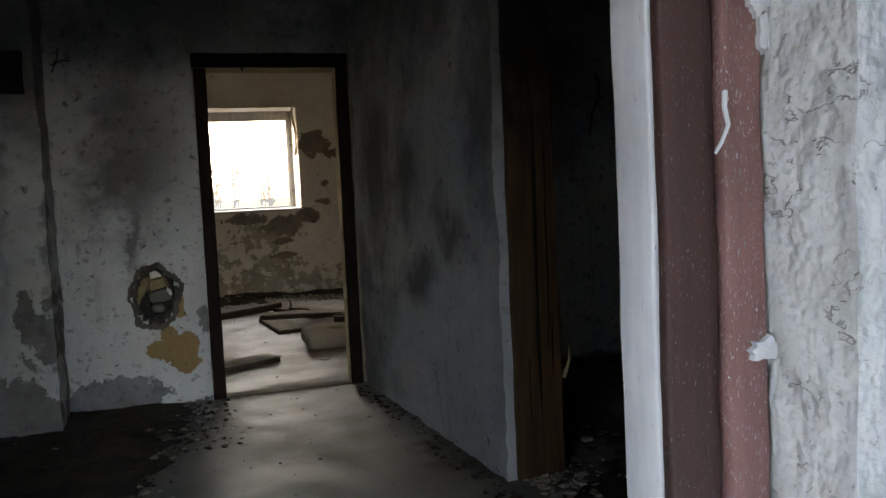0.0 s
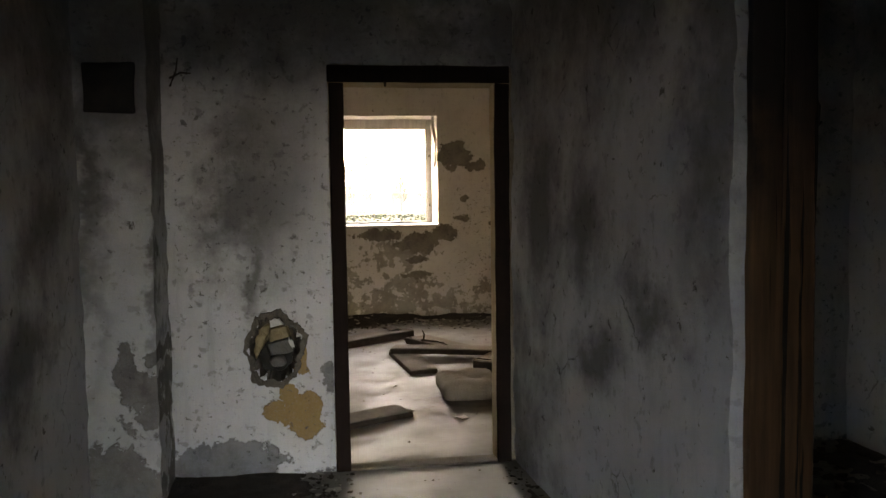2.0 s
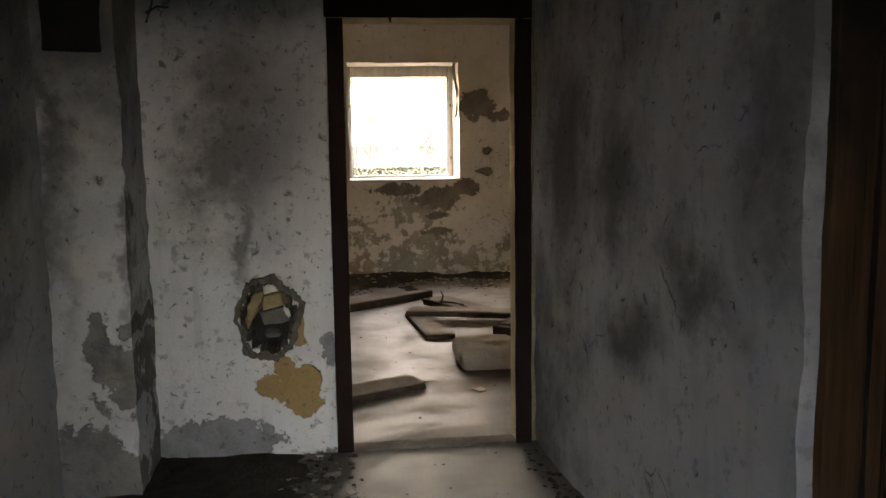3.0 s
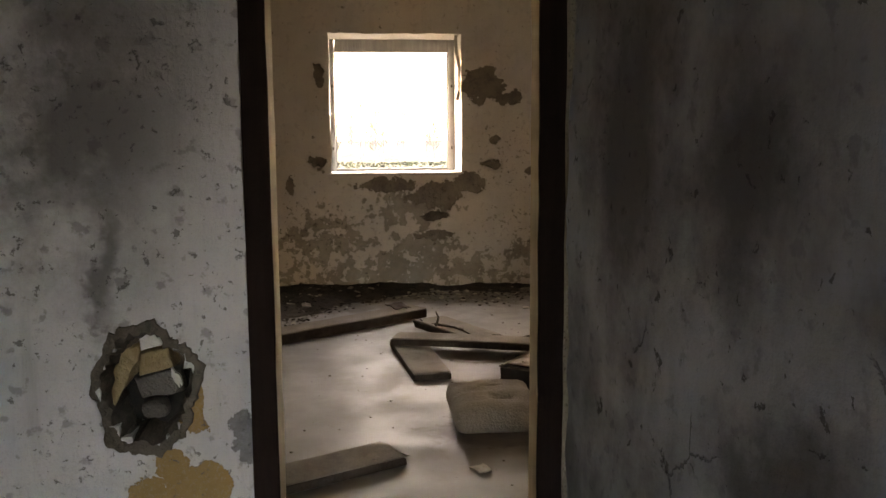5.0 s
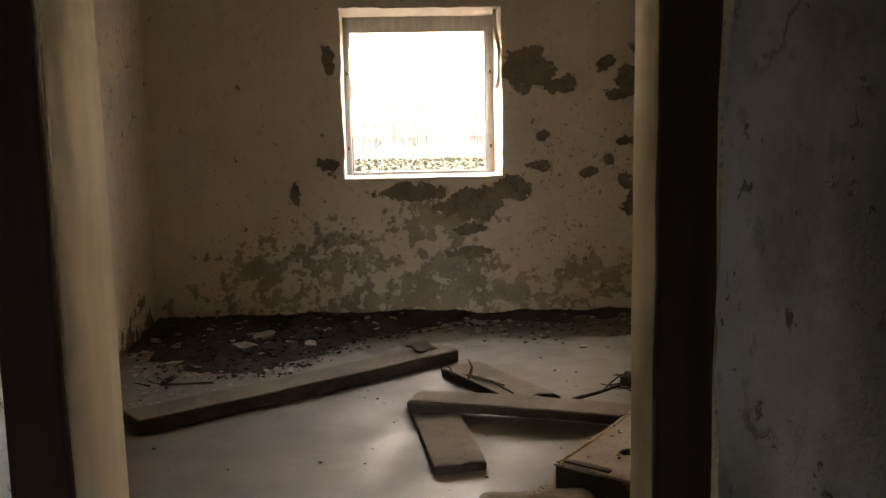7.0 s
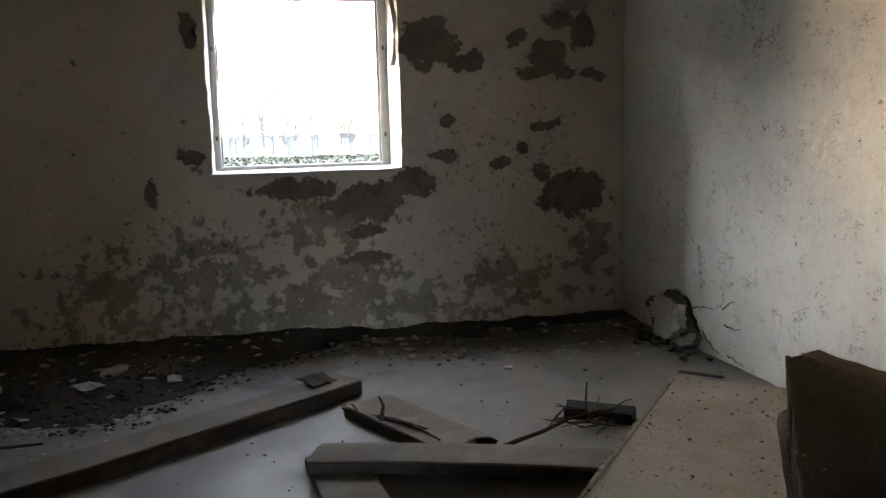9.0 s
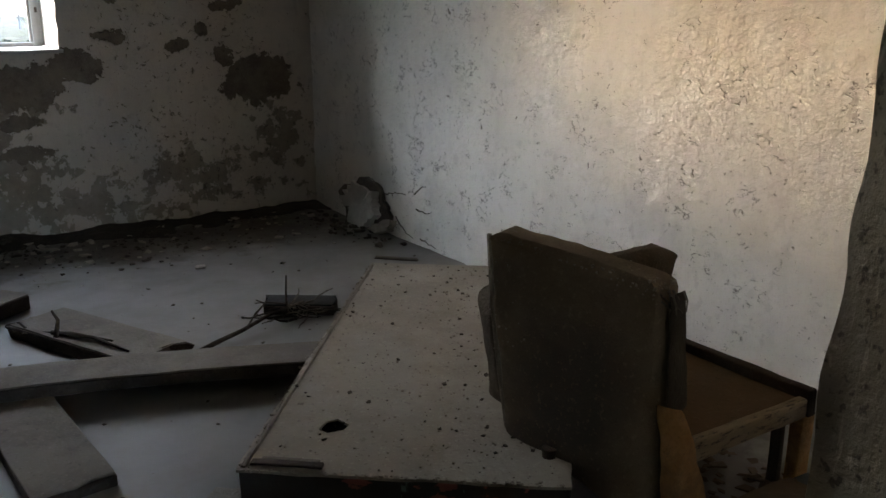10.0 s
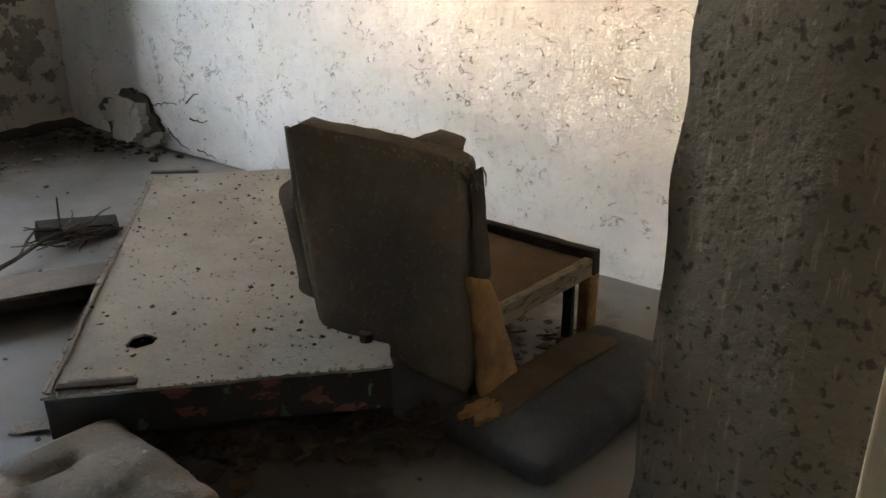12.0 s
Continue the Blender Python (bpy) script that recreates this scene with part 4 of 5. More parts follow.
# ---- window room ----
def plank(name, a, b, width, thick, z, label, seed=0, bow=0.0, lift=0.0, broken=0.03, tilt=0.0, top=None):
    """A board from a to b on the plan, its underside at z."""
    a, b = Vector(a), Vector(b)
    n = (b - a).length
    t = thing(name, pose(a.x, a.y, z, 0, 0, math.degrees(math.atan2((b - a).y, (b - a).x))), label, "board", "loose boards on the floor")

    def bend(bm):
        for v in bm.verts:
            s = v.co.x / n
            v.co.y += bow * 4 * s * (1 - s)
            v.co.z += lift * s + v.co.y * tilt
        return bm

    part("core", bend(block(0, n, -width / 2, width / 2, 0, thick - 0.008, r=0.006, step=0.06, amp=0.004, seed=seed, rough_ends=broken)), BOARD_DARK, t, "dark rotten edge of the board")
    part("face", bend(block(0.004, n - 0.004, -width / 2 + 0.003, width / 2 - 0.003, thick - 0.0075, thick, r=0.003, step=0.06, amp=0.003, seed=seed + 1, rough_ends=broken)), top or BOARD_TOP, t, "dust-grey top face")
    return t


board_d = plank("board", (0.6, 9.12), (2.25, 10.28), 0.22, 0.075, 0.0, "long dusty board with a dark edge on the floor", 1, bow=-0.02, broken=0.02)
curl = quad_slab((-0.1, 0.08, 0.03), (0.08, 0.07, 0.03), (0.1, -0.02, 0.005), (-0.07, -0.03, 0.0), (0, 0, 0.02), r=0.008, cells=8, amp=0.03, seed=2.0)
for v in curl.verts:
    v.co.x += 1.83
    v.co.z += 0.076
part("curled_scrap", curl, BOARD_DARK, board_d, "curled scrap of veneer on the board")
board_c = plank("board", (2.30, 9.90), (2.62, 9.23), 0.26, 0.06, 0.0, "short splintered board lying on the floor", 11, broken=0.09)
for k, (p, q) in enumerate((((0.1, -0.13, 0.04), (0.55, -0.05, 0.075)), ((0.25, -0.1, 0.065), (0.68, -0.08, 0.07)), ((0.3, -0.12, 0.06), (0.26, -0.1, 0.16)), ((-0.06, -0.1, 0.03), (0.12, -0.13, 0.07)))):
    part("splinter", tube([p, ((p[0] + q[0]) / 2, (p[1] + q[1]) / 2 + 0.02, (p[2] + q[2]) / 2 + 0.01), q], 0.011, 0.004), TWIG, board_c, "torn splinter of the board")
plank("board", (2.0, 9.20), (3.2, 8.76), 0.2, 0.05, 0.045, "bowed dusty plank resting on a shorter board", 21, bow=0.035, broken=0.02)
plank("board", (2.08, 9.30), (2.17, 8.40), 0.23, 0.045, 0.0, "short board with a ragged dark edge under the plank", 31, broken=0.03)
plank("board", (1.36, 6.95), (1.87, 7.21), 0.22, 0.045, 0.0, "thick broken board near the doorway", 41, broken=0.05)
plank("board", (3.20, 9.60), (3.46, 9.42), 0.14, 0.05, 0.0, "black broken board among twigs", 51, broken=0.03, top=VOID)
plank("batten", (4.02, 10.07), (4.19, 9.90), 0.03, 0.014, 0.0, "thin dark batten on the floor behind the bed base", 61, broken=0.004)


def bed_base():
    """Upturned sofa-bed box: dusty plywood underside, printed cloth round the edge."""
    L, W, z0, z1 = 1.86, 0.838, 0.062, 0.178
    t = thing("bed_base", pose(2.49, 8.0, 0, 0, 0, -39.0), "upturned sofa bed base with dusty plywood and printed cloth sides", "bed base")
    bm = bmesh.new()
    hole = [(0.165, 0.285), (0.19, 0.3), (0.235, 0.27), (0.225, 0.235), (0.185, 0.215), (0.155, 0.24)]
    rim = [(0, 0), (W, 0), (W, L), (0, L)]
    es = []
    rng = random.Random(9)
    for loop in (rim, hole):
        pts = []
        for p, q in zip(loop, loop[1:] + loop[:1]):
            k = max(1, int(math.dist(p, q) / 0.05))
            for i in range(k):
                j = 0.004 if loop is rim else 0.002
                pts.append(bm.verts.new((p[0] + (q[0] - p[0]) * i / k + rng.uniform(-j, j), p[1] + (q[1] - p[1]) * i / k + rng.uniform(-j, j), z1)))
        es += [bm.edges.new((a, b)) for a, b in zip(pts, pts[1:] + pts[:1])]
    res = bmesh.ops.triangle_fill(bm, use_beauty=True, edges=es)
    faces = [g for g in res["geom"] if isinstance(g, bmesh.types.BMFace)]
    ext = bmesh.ops.extrude_face_region(bm, geom=faces)
    for g in ext["geom"]:
        if isinstance(g, bmesh.types.BMVert):
            g.co.z += 0.008
    panel = part("top_panel", bm, PLY, t, "dust-covered plywood panel with a torn hole")
    part("side_cloth", block(0.004, W - 0.004, 0.002, 0.03, z0, z1 - 0.002, r=0.008, step=0.05, amp=0.006, seed=1), PRINT, t, "dark cloth with a faded leaf print")
    part("side_cloth", block(0.004, W - 0.004, L - 0.03, L - 0.003, z0, z1 - 0.002, r=0.008, step=0.08, amp=0.004, seed=2), PRINT, t)
    part("side_cloth", block(0.002, 0.03, 0.032, L - 0.032, z0, z1 - 0.002, r=0.008, step=0.08, amp=0.005, seed=3), PRINT, t)
    part("side_cloth", block(W - 0.03, W - 0.002, 0.032, L - 0.032, z0, z1 - 0.002, r=0.008, step=0.08, amp=0.005, seed=4), PRINT, t)
    part("inner_floor", block(0.032, W - 0.032, 0.032, L - 0.032, z0, z0 + 0.02, r=0.004, step=0.3), VOID, t)
    for x in (0.06, W - 0.14):
        for y in (0.12, L - 0.2):
            part("foot", block(x, x + 0.08, y, y + 0.08, 0, z0 - 0.002, r=0.006, step=0.1), BOARD_DARK, t)
    part("edge_strip", tube([(0.015, 0.01 + i * 0.06, z1 + 0.009 + 0.004 * math.sin(i * 2.1)) for i in range(31)], 0.007, 0.006), CUSHION, t, "frayed grey piping along the edge")
    part("torn_batten", block(0.03, 0.215, 0.02, 0.045, z1 + 0.009, z1 + 0.017, r=0.003, step=0.03, amp=0.003), BOARD_DARK, panel, "thin dark batten on the panel edge")
    part("torn_batten", block(0.05, 0.2, 0.05, 0.062, z1 + 0.009, z1 + 0.014, r=0.003, step=0.03, amp=0.003), BOARD_TOP, panel)
    return t


def cushion(name, m, lx, ly, h, material, label, dimples=(), folds=0.01, seed=0.0):
    t = thing(name, m, label, "cushion")
    bm = block(0, lx, 0, ly, 0, h, r=min(0.05, h * 0.45), step=0.022, amp=0.004, seed=seed)
    for v in bm.verts:
        x, y, z = v.co
        up = z / h
        swell = 0.022 * math.sin(math.pi * max(0, min(1, x / lx))) * math.sin(math.pi * max(0, min(1, y / ly)))
        crease = folds * noise.noise(Vector((x * 4 + seed, y * 22, 1))) * up
        dip = sum(d * math.exp(-(((x - cx) / sx) ** 2 + ((y - cy) / sy) ** 2)) for cx, cy, sx, sy, d in dimples) * up
        v.co.z = max(0.0, z + (swell + crease) * up - dip)
    part("cover", bm, material, t)
    return t


bed_base()
cushion("seat_cushion", pose(2.18, 7.43, 0, 0, 0, -1), 0.43, 0.5, 0.135, CUSHION, "dusty tufted chair cushion lying on the floor",
        ((0.24, 0.16, 0.05, 0.025, 0.06), (0.2, 0.34, 0.05, 0.025, 0.06)), 0.014, 3.0)
for cx, cy in ((0.24, 0.16), (0.2, 0.34)):
    ob = bpy.data.objects["seat_cushion"]
    part("tuft_button", block(cx - 0.012, cx + 0.012, cy - 0.008, cy + 0.008, 0.085, 0.097, r=0.005, step=0.01), BOARD_DARK, ob.children[0], "dark tufting button")
pad = cushion("backrest_pad", pose(3.165, 7.015, 0, 0, 0, -2), 0.72, 0.345, 0.08, PAD_GREY, "flat grey pad torn open along one edge on the floor", (), 0.006, 8.0)


def on_pad(bm):
    for v in bm.verts:
        v.co.z += 0.022 * math.sin(math.pi * max(0, min(1, v.co.x / 0.72))) * math.sin(math.pi * max(0, min(1, v.co.y / 0.345)))
    return bm


part("torn_strip", on_pad(block(0.09, 0.6, 0.19, 0.325, 0.079, 0.086, r=0.003, step=0.02, amp=0.005, seed=4, rough_ends=0.03)), STRIP, pad, "strip of brown backing on the torn pad")
part("foam_edge", on_pad(ragged((0.075, 0.255, 0.082), (1, -0.4, 0), (0.4, 1, 0), (0, 0, 1), 0.055, 0.035, 0.008, 6.0, 0.7, 48, rough=0.012)), FOAM, pad, "torn pale foam")


def armchair():
    t = thing("armchair", pose(3.6, 7.6, 0), "broken low armchair with dusty brown upholstery and bare seat frame", "armchair")
    t0 = Matrix.Translation((-3.6, -7.6, 0))

    def add(name, bm, material, parent=t, label=""):
        if parent is not None:
            bmesh.ops.transform(bm, matrix=t0, verts=bm.verts)
        return part(name, bm, material, parent, label)

    back = add("backrest", quad_slab((3.104, 7.80, 0.765), (3.325, 7.405, 0.682), (3.275, 7.33, 0.075), (3.165, 7.785, 0.185), (0.115, 0.045, 0.0), r=0.03, cells=26, puff=0.014, amp=0.011, seed=1.0, corner=0.05), BACK_CLOTH, t, "backrest with dusty brown cloth worn dark in the middle")
    add("side_band", quad_slab((3.345, 7.398, 0.655), (3.43, 7.432, 0.645), (3.425, 7.395, 0.36), (3.305, 7.35, 0.34), (0.005, -0.01, 0.0), r=0.012, cells=18, puff=0.004, amp=0.006, seed=9.0), DARK_CLOTH, back, "dark cloth band on the side of the backrest")
    add("piping", tube([(3.124, 7.805, 0.75), (3.138, 7.803, 0.55), (3.16, 7.797, 0.36), (3.183, 7.79, 0.2)], 0.007, 0.007), CUSHION, back, "pale worn piping of the backrest")
    add("armrest", quad_slab((3.19, 7.885, 0.56), (3.97, 7.90, 0.58), (3.90, 7.90, 0.20), (3.23, 7.85, 0.187), (0.0, 0.1, 0.0), r=0.04, cells=26, puff=0.008, amp=0.007, seed=4.0, corner=0.09), ARM_CLOTH, t, "armrest with torn dusty cloth")
    add("side_rail", block(3.385, 3.848, 7.335, 7.365, 0.235, 0.29, r=0.005, step=0.05, amp=0.004, seed=2), RAIL, t, "bare pale wooden rail")
    add("front_rail", block(3.85, 3.886, 7.33, 7.88, 0.235, 0.312, r=0.006, step=0.05, amp=0.005, seed=3), BOARD_DARK, t, "dark frayed front rail")
    add("side_rail", block(3.36, 3.848, 7.845, 7.875, 0.25, 0.30, r=0.005, step=0.05, amp=0.004, seed=5), RAIL, t)
    add("back_rail", block(3.335, 3.358, 7.335, 7.875, 0.25, 0.33, r=0.005, step=0.05, amp=0.004, seed=5), RAIL, t)
    add("seat_panel", block(3.36, 3.848, 7.367, 7.843, 0.272, 0.284, r=0.003, step=0.05, amp=0.004, seed=6), SEAT_PLY, t, "brown hardboard seat panel")
    for x, y, m, lb in ((3.862, 7.352, FOAM, "leg with torn ochre cover"), (3.862, 7.85, BOARD_DARK, ""), (3.365, 7.37, BOARD_DARK, "")):
        add("leg", block(x - 0.03, x + 0.025, y - 0.02, y + 0.02, 0.0, 0.24, r=0.005, step=0.06, amp=0.004, seed=x), m, t, lb)
    add("leg", block(3.808, 3.83, 7.375, 7.41, 0.0, 0.234, r=0.005, step=0.06, amp=0.004, seed=1), BOARD_DARK, t)
    add("torn_padding", quad_slab((3.29, 7.36, 0.40), (3.335, 7.35, 0.385), (3.455, 7.335, 0.09), (3.295, 7.335, 0.075), (0.004, -0.018, 0.0), r=0.006, cells=30, amp=0.018, seed=7.0), FOAM, t, "torn ochre foam padding on the chair side")
    add("foot", tube([(3.19, 7.62, 0.187), (3.19, 7.62, 0.212)], 0.018, 0.02, 10), BOARD_DARK, t, "small dark foot stud")
    rng = random.Random(3)
    for k in range(16):
        x, y = (3.885, rng.uniform(7.33, 7.43)) if k < 8 else (rng.uniform(3.3, 3.38), rng.uniform(7.38, 7.42))
        z = rng.uniform(0.16, 0.3) if k < 8 else 0.66 + rng.uniform(-0.01, 0.01)
        add("loose_thread", tube([(x, y, z), (x + rng.uniform(-0.01, 0.02), y - 0.01, z - 0.02), (x + rng.uniform(-0.01, 0.025), y - 0.015, z - 0.045)], 0.003, 0.0015, 4), FABRIC, back)
    crust = bmesh.new()
    for k in range(260):
        u = rng.random()
        p = Vector((3.112, 7.79, 0.757)).lerp(Vector((3.325, 7.405, 0.677)), u) + Vector((0.115, 0.045, 0)) * rng.uniform(0.05, 0.9) + Vector((0, 0, -abs(rng.gauss(0, 0.006))))
        lump(crust, p, rng.uniform(0.002, 0.008), rng, 0.8)
    for k in range(160):
        u = rng.random() ** 2
        p = Vector((3.112, 7.79, 0.75)).lerp(Vector((3.32, 7.41, 0.67)), rng.random()) + Vector((0.003, 0.002, -u * 0.3)) + Vector((-0.003, 0, 0))
        lump(crust, p, rng.uniform(0.0015, 0.004), rng, 0.8)
    tagged(add("dust_crust", crust, CUSHION, back, "crust of dust and plaster grains"), kind="stuff")
    return t


armchair()


def twigs(name, m, count, reach, label, seed):
    t = thing(name, m, label, "twigs")
    rng = random.Random(seed)
    for k in range(count):
        a, n = rng.uniform(0, 6.28), rng.uniform(0.3, 1.0) * reach
        p = [Vector((rng.uniform(-0.05, 0.05), rng.uniform(-0.05, 0.05), 0.012 + 0.012 * (k % 4)))]
        for i in range(5):
            p.append(p[-1] + Vector((math.cos(a) * n / 5, math.sin(a) * n / 5, rng.uniform(-0.004, 0.012))))
            a += rng.uniform(-0.35, 0.35)
        part("twig", tube(p, 0.006, 0.002, 5), TWIG, t)
    return t


pile = twigs("twig_pile", pose(3.26, 9.42, 0), 26, 0.24, "pile of dry twigs beside the bed base", 2)
part("twig", tube([(-0.52, -0.2, 0.012), (-0.4, -0.14, 0.02), (-0.27, -0.1, 0.035), (-0.12, -0.02, 0.05), (0.06, 0.03, 0.06)], 0.012, 0.006), TWIG, pile)
part("twig", tube([(-0.25, -0.09, 0.035), (-0.18, -0.01, 0.06), (-0.1, 0.05, 0.09)], 0.008, 0.003), TWIG, pile)
part("twig", tube([(-0.03, 0.0, 0.03), (-0.03, 0.01, 0.12), (-0.025, 0.01, 0.2)], 0.006, 0.003), TWIG, pile)
heapy = twigs("twig_pile", pose(0.56, 9.83, 0), 14, 0.13, "small heap of twigs and rubbish near the wall", 5)
part("twig", tube([(0, 0, 0.02), (0.12, -0.04, 0.03), (0.25, -0.02, 0.025), (0.3, 0.0, 0.02)], 0.009, 0.006), TWIG, heapy)


def far_heap(x, y):
    edge = 10.42 + 0.25 * (x < 0.3) - 0.36 * math.exp(-((x - 0.95) / 0.45) ** 2) + max(0.0, x - 1.25) * 0.72
    d = y - edge
    return min(d, 0.4) * 0.16 - 0.008 + 0.025 * noise.noise((x * 4, y * 4, 0.3)) + 0.014 * noise.noise((x * 16, y * 16, 2.0))


heap("soil_heap", 0.12, 2.75, 9.95, 11.54, far_heap, SOIL, "dark soil heap along the wall below the window")
heap("soil_heap", 2.5, 4.36, 10.9, 11.54, lambda x, y: (y - 11.3) * 0.1 + 0.02 * noise.noise((x * 4, y * 4, 3.3)) + 0.012 * noise.noise((x * 17, y * 17, 1.0)), SOIL, "thin dark soil along the wall foot")


def on_far_heap(rng):
    while True:
        x, y = rng.uniform(0.15, 2.7), rng.uniform(9.9, 11.5)
        z = far_heap(x, y)
        if z > -0.03:
            return x, y, max(0.0, z)


litter("soil_crumbs", 1800, on_far_heap, (0.003, 0.02), CRUMB, "dark clods and crumbs on the soil heap", "dirt", 11, 0.5)
litter("plaster_flakes", 170, on_far_heap, (0.005, 0.045), CHUNK, "fallen pale plaster flakes on the soil", "rubble", 12, 0.15)
litter("plaster_flakes", 420, lambda r: (r.uniform(0.13, 1.2), r.uniform(9.35, 10.4), 0.0), (0.003, 0.028), CHUNK, "pale plaster flakes on the floor by the wall", "rubble", 13, 0.2)
litter("floor_crumbs", 520, lambda r: (r.uniform(0.2, 4.3), r.uniform(6.5, 11.4), 0.0), (0.002, 0.011), CRUMB, "scattered crumbs on the screed floor", "dirt", 14, 0.35)
litter("plaster_crumbs", 160, lambda r: (r.uniform(2.2, 4.3), 11.5 - abs(r.gauss(0, 0.45)), 0.0), (0.004, 0.035), CHUNK, "pale crumbs of plaster under the peeling wall", "rubble", 15, 0.25)
litter("dirt_crumbs", 500, lambda r: (r.gauss(3.2, 0.5), 11.1 + r.gauss(0, 0.25), 0.0), (0.003, 0.016), CRUMB, "dark dirt patches on the floor", "dirt", 16, 0.4)


def bed_spot(rng):
    u, v = rng.uniform(0.01, 0.82), rng.uniform(0.02, 1.84)
    return 2.49 + 0.777 * u + 0.629 * v, 8.0 - 0.629 * u + 0.777 * v, 0.187


litter("panel_crumbs", 330, bed_spot, (0.0015, 0.009), CRUMB, "crumbs of dirt on the plywood panel", "dirt", 17, 0.4)


litter("panel_dust", 1100, bed_spot, (0.001, 0.005), CUSHION, "pale grains of dust on the plywood panel", "dust", 23, 0.6)


def leaf_spot(rng):
    u, v = rng.uniform(0.1, 0.95), -abs(rng.gauss(0, 0.1)) + 0.05
    return 2.49 + 0.777 * u + 0.629 * v, 8.0 - 0.629 * u + 0.777 * v, 0.003 + rng.uniform(0, 0.03)


def rim_spot(rng):
    side = rng.random()
    u, v = (rng.uniform(0, 0.83), rng.gauss(0.004, 0.004)) if side < 0.4 else (rng.gauss(0.006, 0.005), rng.uniform(0, 1.85))
    return 2.49 + 0.777 * u + 0.629 * v, 8.0 - 0.629 * u + 0.777 * v, 0.184


litter("edge_dust", 700, rim_spot, (0.0015, 0.007), CUSHION, "crumbling dust along the panel edges", "dust", 22, 0.7)
DRY = dusty("dry_brown_leaves", (0.09, 0.055, 0.032), (0.055, 0.036, 0.024), (0.11, 0.085, 0.06), 14.0, 0.4)
litter("dry_leaves", 320, leaf_spot, (0.015, 0.04), DRY, "dry brown leaves under the bed base", "leaves", 18, 0.12)
litter("dry_leaves", 120, lambda r: (r.uniform(3.4, 3.9), r.uniform(7.35, 7.8), 0.003 + r.uniform(0, 0.03)), (0.015, 0.04), DRY, "dry leaves and rubbish under the chair seat", "leaves", 19, 0.15)


def plaster_gap():
    t = thing("plaster_break", pose(4.345, 10.8, 0), "plaster broken open at the wall foot with a loose slab", "broken plaster")
    Y, Z, OUT = (0, 1, 0), (0, 0, 1), (-1, 0, 0)
    part("bare_wall", ragged((0, -0.02, 0.1), Y, Z, OUT, 0.31, 0.185, 0.014, 2.0, 0.3, 72, rough=0.006), RIM, t, "dark hollow behind the plaster")
    part("slab", ragged((-0.02, 0.07, 0.12), Y, (0.12, 0, 1), (-1, 0, 0.12), 0.19, 0.12, 0.03, 5.4, 1.0, 72, rough=0.012), LIME, t, "loose pale slab of plaster")
    part("slab", ragged((-0.03, -0.16, 0.12), (0, 1, -0.9), (0.2, 0.9, 1), (-1, 0, 0.2), 0.1, 0.045, 0.04, 8.0, 0.9, 56, rough=0.01), LIME, t, "narrow broken edge of the plaster")
    part("slab", ragged((-0.04, -0.33, 0.055), (0, 1, -0.35), (0.3, 0.35, 1), (-1, 0, 0.3), 0.13, 0.035, 0.03, 11.0, 0.5, 56, rough=0.01), CHUNK, t, "low broken slab of plaster")
    cracks = (((10.70, 0.31), (10.62, 0.26), (10.53, 0.235), (10.45, 0.262), (10.36, 0.268), (10.25, 0.29)), ((10.19, 0.30), (10.13, 0.345), (10.06, 0.36)),
              ((10.17, 0.21), (10.08, 0.205), (9.98, 0.23)), ((10.42, 0.12), (10.34, 0.075), (10.26, 0.04), (10.2, 0.03)), ((10.14, 0.05), (10.04, 0.035), (9.95, 0.03)))
    rng = random.Random(6)
    for line in cracks:
        pts = []
        for (y0, z0), (y1, z1) in zip(line, line[1:]):
            for f in (0.0, 0.33, 0.66):
                pts.append((0.004 + rng.uniform(-0.006, 0.006), y0 + (y1 - y0) * f - 10.8 + rng.uniform(-0.008, 0.008), z0 + (z1 - z0) * f + rng.uniform(-0.008, 0.008)))
        part("crack", tube(pts, 0.0045, 0.002, 5), RIM, t, "dark crack in the plaster")
    return t


plaster_gap()
litter("rubble", 160, lambda r: (4.3 - abs(r.gauss(0, 0.12)), 10.85 + r.gauss(0, 0.25), 0.0), (0.005, 0.03), CRUMB, "rubble fallen from the broken plaster", "rubble", 21, 0.5)
FLAKES = ((1.02, 10.75, 0.09), (0.93, 10.5, 0.08), (1.35, 10.62, 0.05), (2.55, 11.2, 0.06), (2.62, 7.18, 0.03), (0.5, 10.35, 0.06), (2.23, 7.02, 0.05), (3.15, 10.4, 0.03), (3.3, 10.75, 0.03))
for k, (x, y, s) in enumerate(FLAKES):
    z = max(0.004, far_heap(x, y) + 0.01) if x < 2.5 and y > 10 else 0.004
    bm = quad_slab((-s, s * 0.6, 0), (s * 0.8, s * 0.7, 0), (s, -s * 0.6, 0), (-s * 0.7, -s * 0.8, 0), (0, 0, 0.012), r=0.004, cells=8, amp=s * 0.35, seed=k * 2.3)
    ob = tagged(link("plaster_flake", bm, CHUNK), "fallen flake of pale plaster", "plaster", "fallen plaster flakes")
    ob.matrix_world = pose(x, y, z, 6, -5, k * 47)
scrap = quad_slab((-0.05, 0.02, 0), (0.05, 0.025, 0), (0.055, -0.03, 0), (-0.05, -0.03, 0), (0, 0, 0.006), r=0.002, cells=8, amp=0.008)
tagged(link("cardboard_scrap", scrap, CUSHION), "grey scrap of cardboard on the floor", "scrap").matrix_world = pose(2.53, 8.2, 0.006, 0, 0, -40)


# ---- outdoors ----
TREE_LEAF = dusty("dry_tree_leaves", (0.11, 0.088, 0.05), (0.08, 0.064, 0.04), (0.13, 0.11, 0.075), 2.0, 0.5)


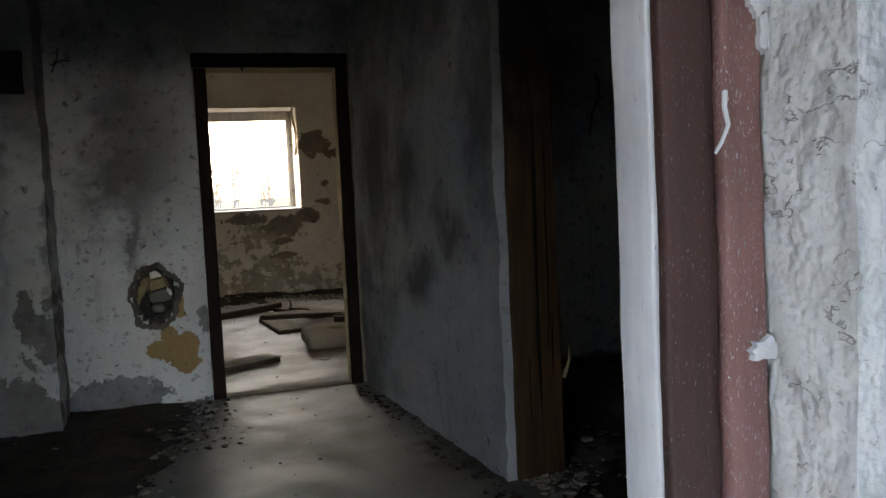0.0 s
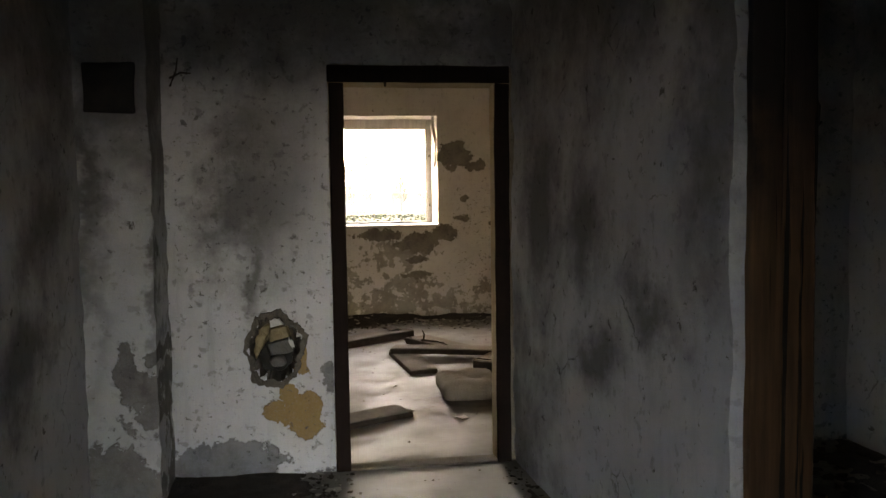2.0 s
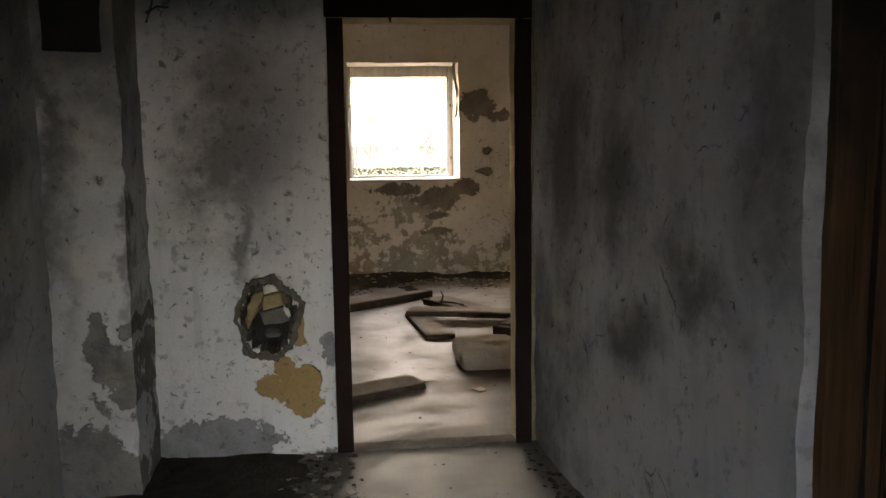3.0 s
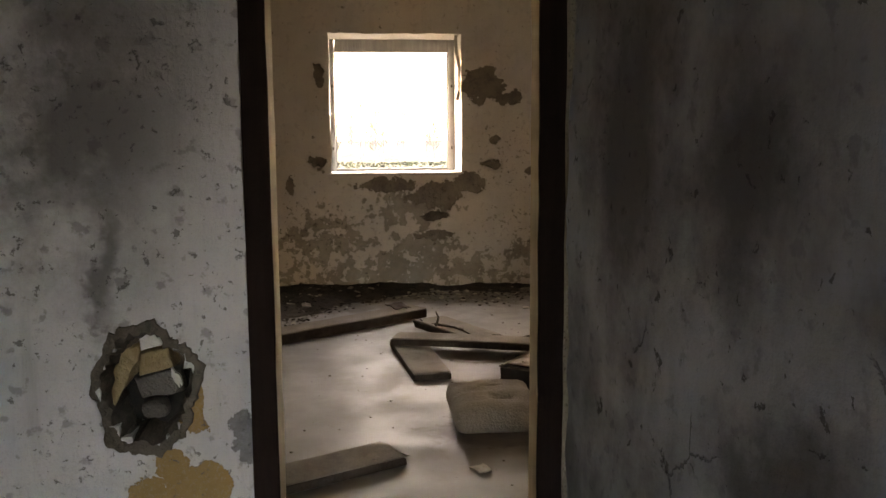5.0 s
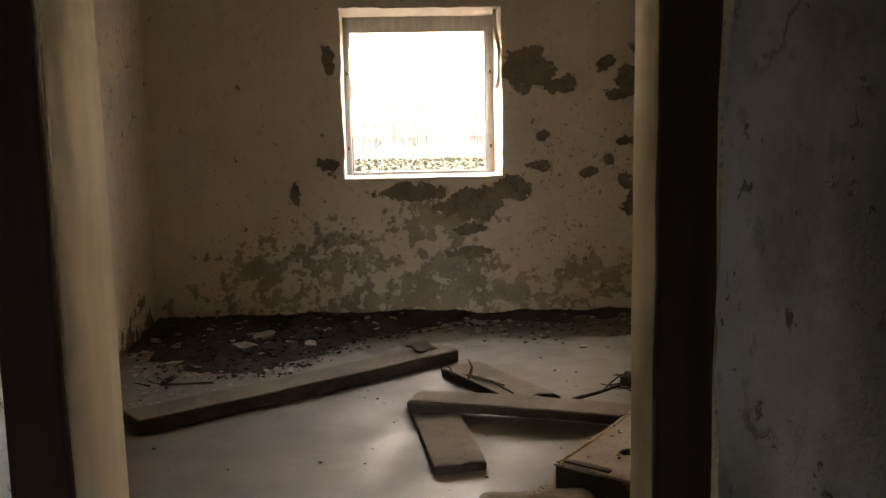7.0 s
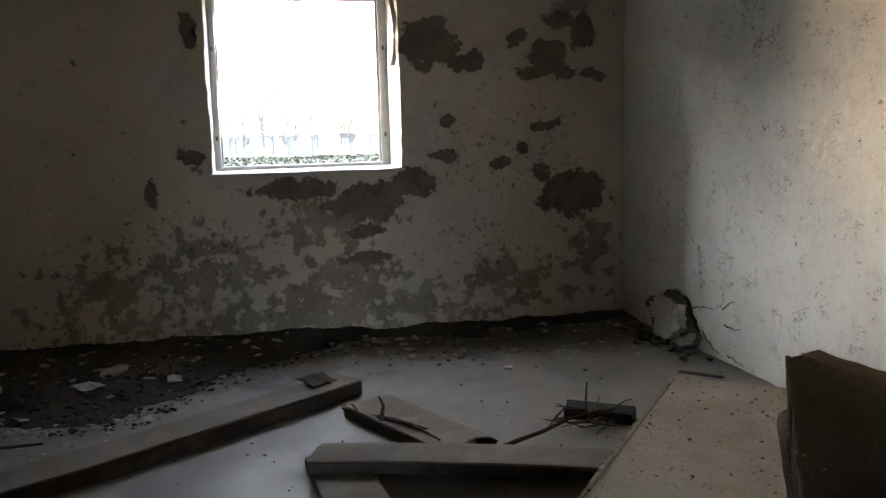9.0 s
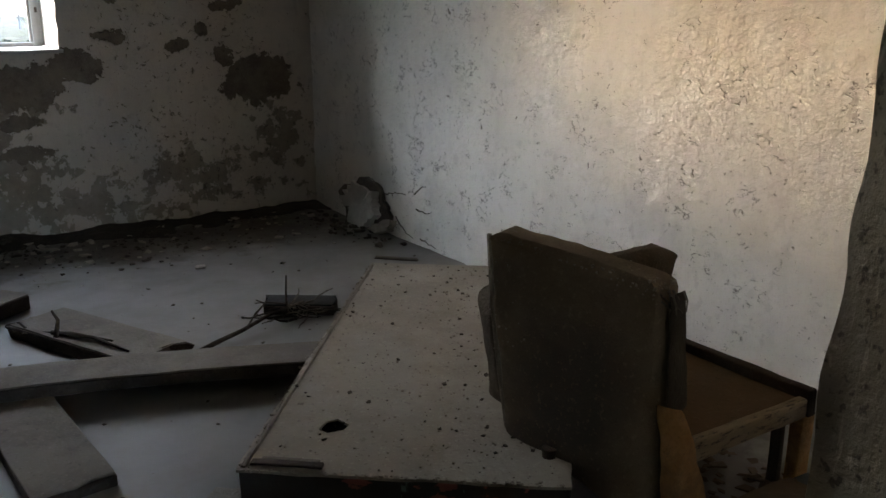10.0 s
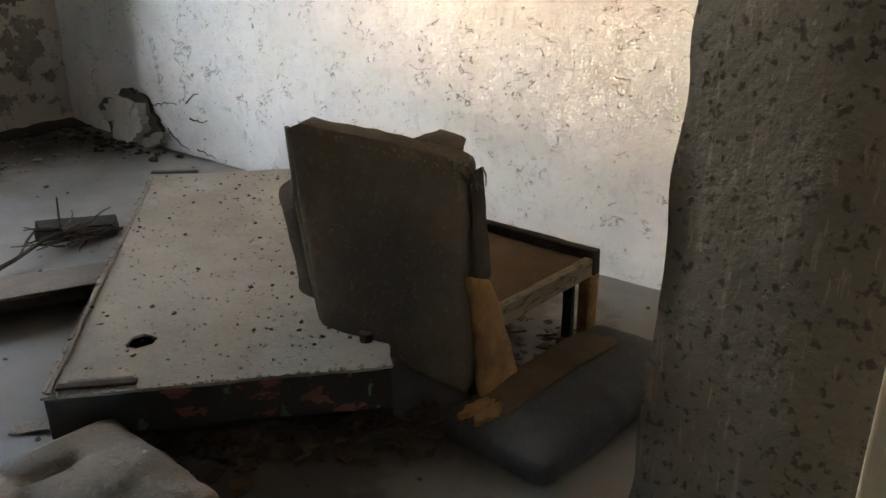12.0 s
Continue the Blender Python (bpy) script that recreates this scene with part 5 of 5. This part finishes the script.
def meadow():
    bm = bmesh.new()
    xs = [-900, -300, -120, -60, -30, -12, 0, 12, 30, 60, 120, 300, 900]
    rows = [[bm.verts.new((x, y + 6, -0.3)) for x in xs] for y in xs]
    for a, b in zip(rows, rows[1:]):
        for k in range(len(xs) - 1):
            bm.faces.new([a[k], a[k + 1], b[k + 1], b[k]])
    return tagged(link("ground", bm, FIELD), "autumn meadow with patchy grass and bare soil", kind="structure")


def tree(name, height, seed):
    rng = random.Random(seed)
    t = thing(name, pose(0, 0, -0.3), "bare young autumn tree at the edge of the meadow", "tree", "trees beyond the meadow")
    trunk = [Vector((0, 0, 0))]
    for i in range(6):
        trunk.append(trunk[-1] + Vector((rng.uniform(-0.06, 0.06) * height * 0.2, rng.uniform(-0.06, 0.06) * height * 0.2, height / 6)))
    part("trunk", tube(trunk, height * 0.022, height * 0.006, 7), BARK, t)
    crown = bmesh.new()
    leaves = bmesh.new()
    for k in range(34):
        i = rng.randint(1, 5)
        p = trunk[i].lerp(trunk[i + 1], rng.random())
        a, n = rng.uniform(0, 6.28), height * rng.uniform(0.12, 0.32) * (1.15 - i / 8)
        q = p + Vector((math.cos(a) * n * 0.6, math.sin(a) * n * 0.6, n * 0.6))
        r = q + Vector((math.cos(a) * n * 0.2, math.sin(a) * n * 0.2, n * 0.55))
        tube([p, q, r], height * 0.009, height * 0.0025, 5, crown)
        for _ in range(7):
            e = q.lerp(r, rng.random()) + Vector((rng.uniform(-0.2, 0.2), rng.uniform(-0.2, 0.2), rng.uniform(-0.1, 0.2))) * n
            tube([q.lerp(r, rng.random() * 0.6), e], height * 0.003, height * 0.0012, 3, crown)
            lump(leaves, e, rng.uniform(0.04, 0.08), rng, 0.3)
    part("branchwork", crown, BARK, t)
    part("crown", leaves, TREE_LEAF, t, "sparse brown leaves")
    return t


meadow()
TREES = [tree("tree", 5.2, 1), tree("tree", 4.2, 2), tree("tree", 3.4, 3)]
rng = random.Random(12)
spots = [(3.2, 76.0, 0)]
for k in range(80):
    spots.append((rng.uniform(-20, 28), rng.uniform(68, 140), k % 3))
TREES[0].matrix_world = pose(6.0, 70.0, -0.3)
TREES[1].matrix_world = pose(-2.5, 68.0, -0.3)
TREES[2].matrix_world = pose(1.0, 72.0, -0.3)
for x, y, k in spots:
    copy_thing(TREES[k], pose(x, y, -0.3, 0, 0, rng.uniform(0, 360)))
litter("grass_tufts", 3500, lambda r: (r.uniform(-8, 12), 16 + 50 * r.random() ** 0.6, -0.3), (0.03, 0.13), FIELD, "rough tufts of grass and weeds on the meadow", "grass", 31, 0.8)


# added unseen screen: keeps low sky light off the right wall's top
def blocker_spot(r):
    x = r.uniform(-105, -33)
    top = 11 + 4 * noise.noise((x * 0.12, 0.5, 0)) + 3 * noise.noise((x * 0.5, 2.5, 0))
    return x, 50 + r.uniform(-4, 4), -0.3 + top * r.random() ** 0.8


litter("far_woods", 7000, blocker_spot, (0.35, 1.3), TREE_LEAF, "unseen leaf mass added to block low sky light", "woods", 33, 0.8)
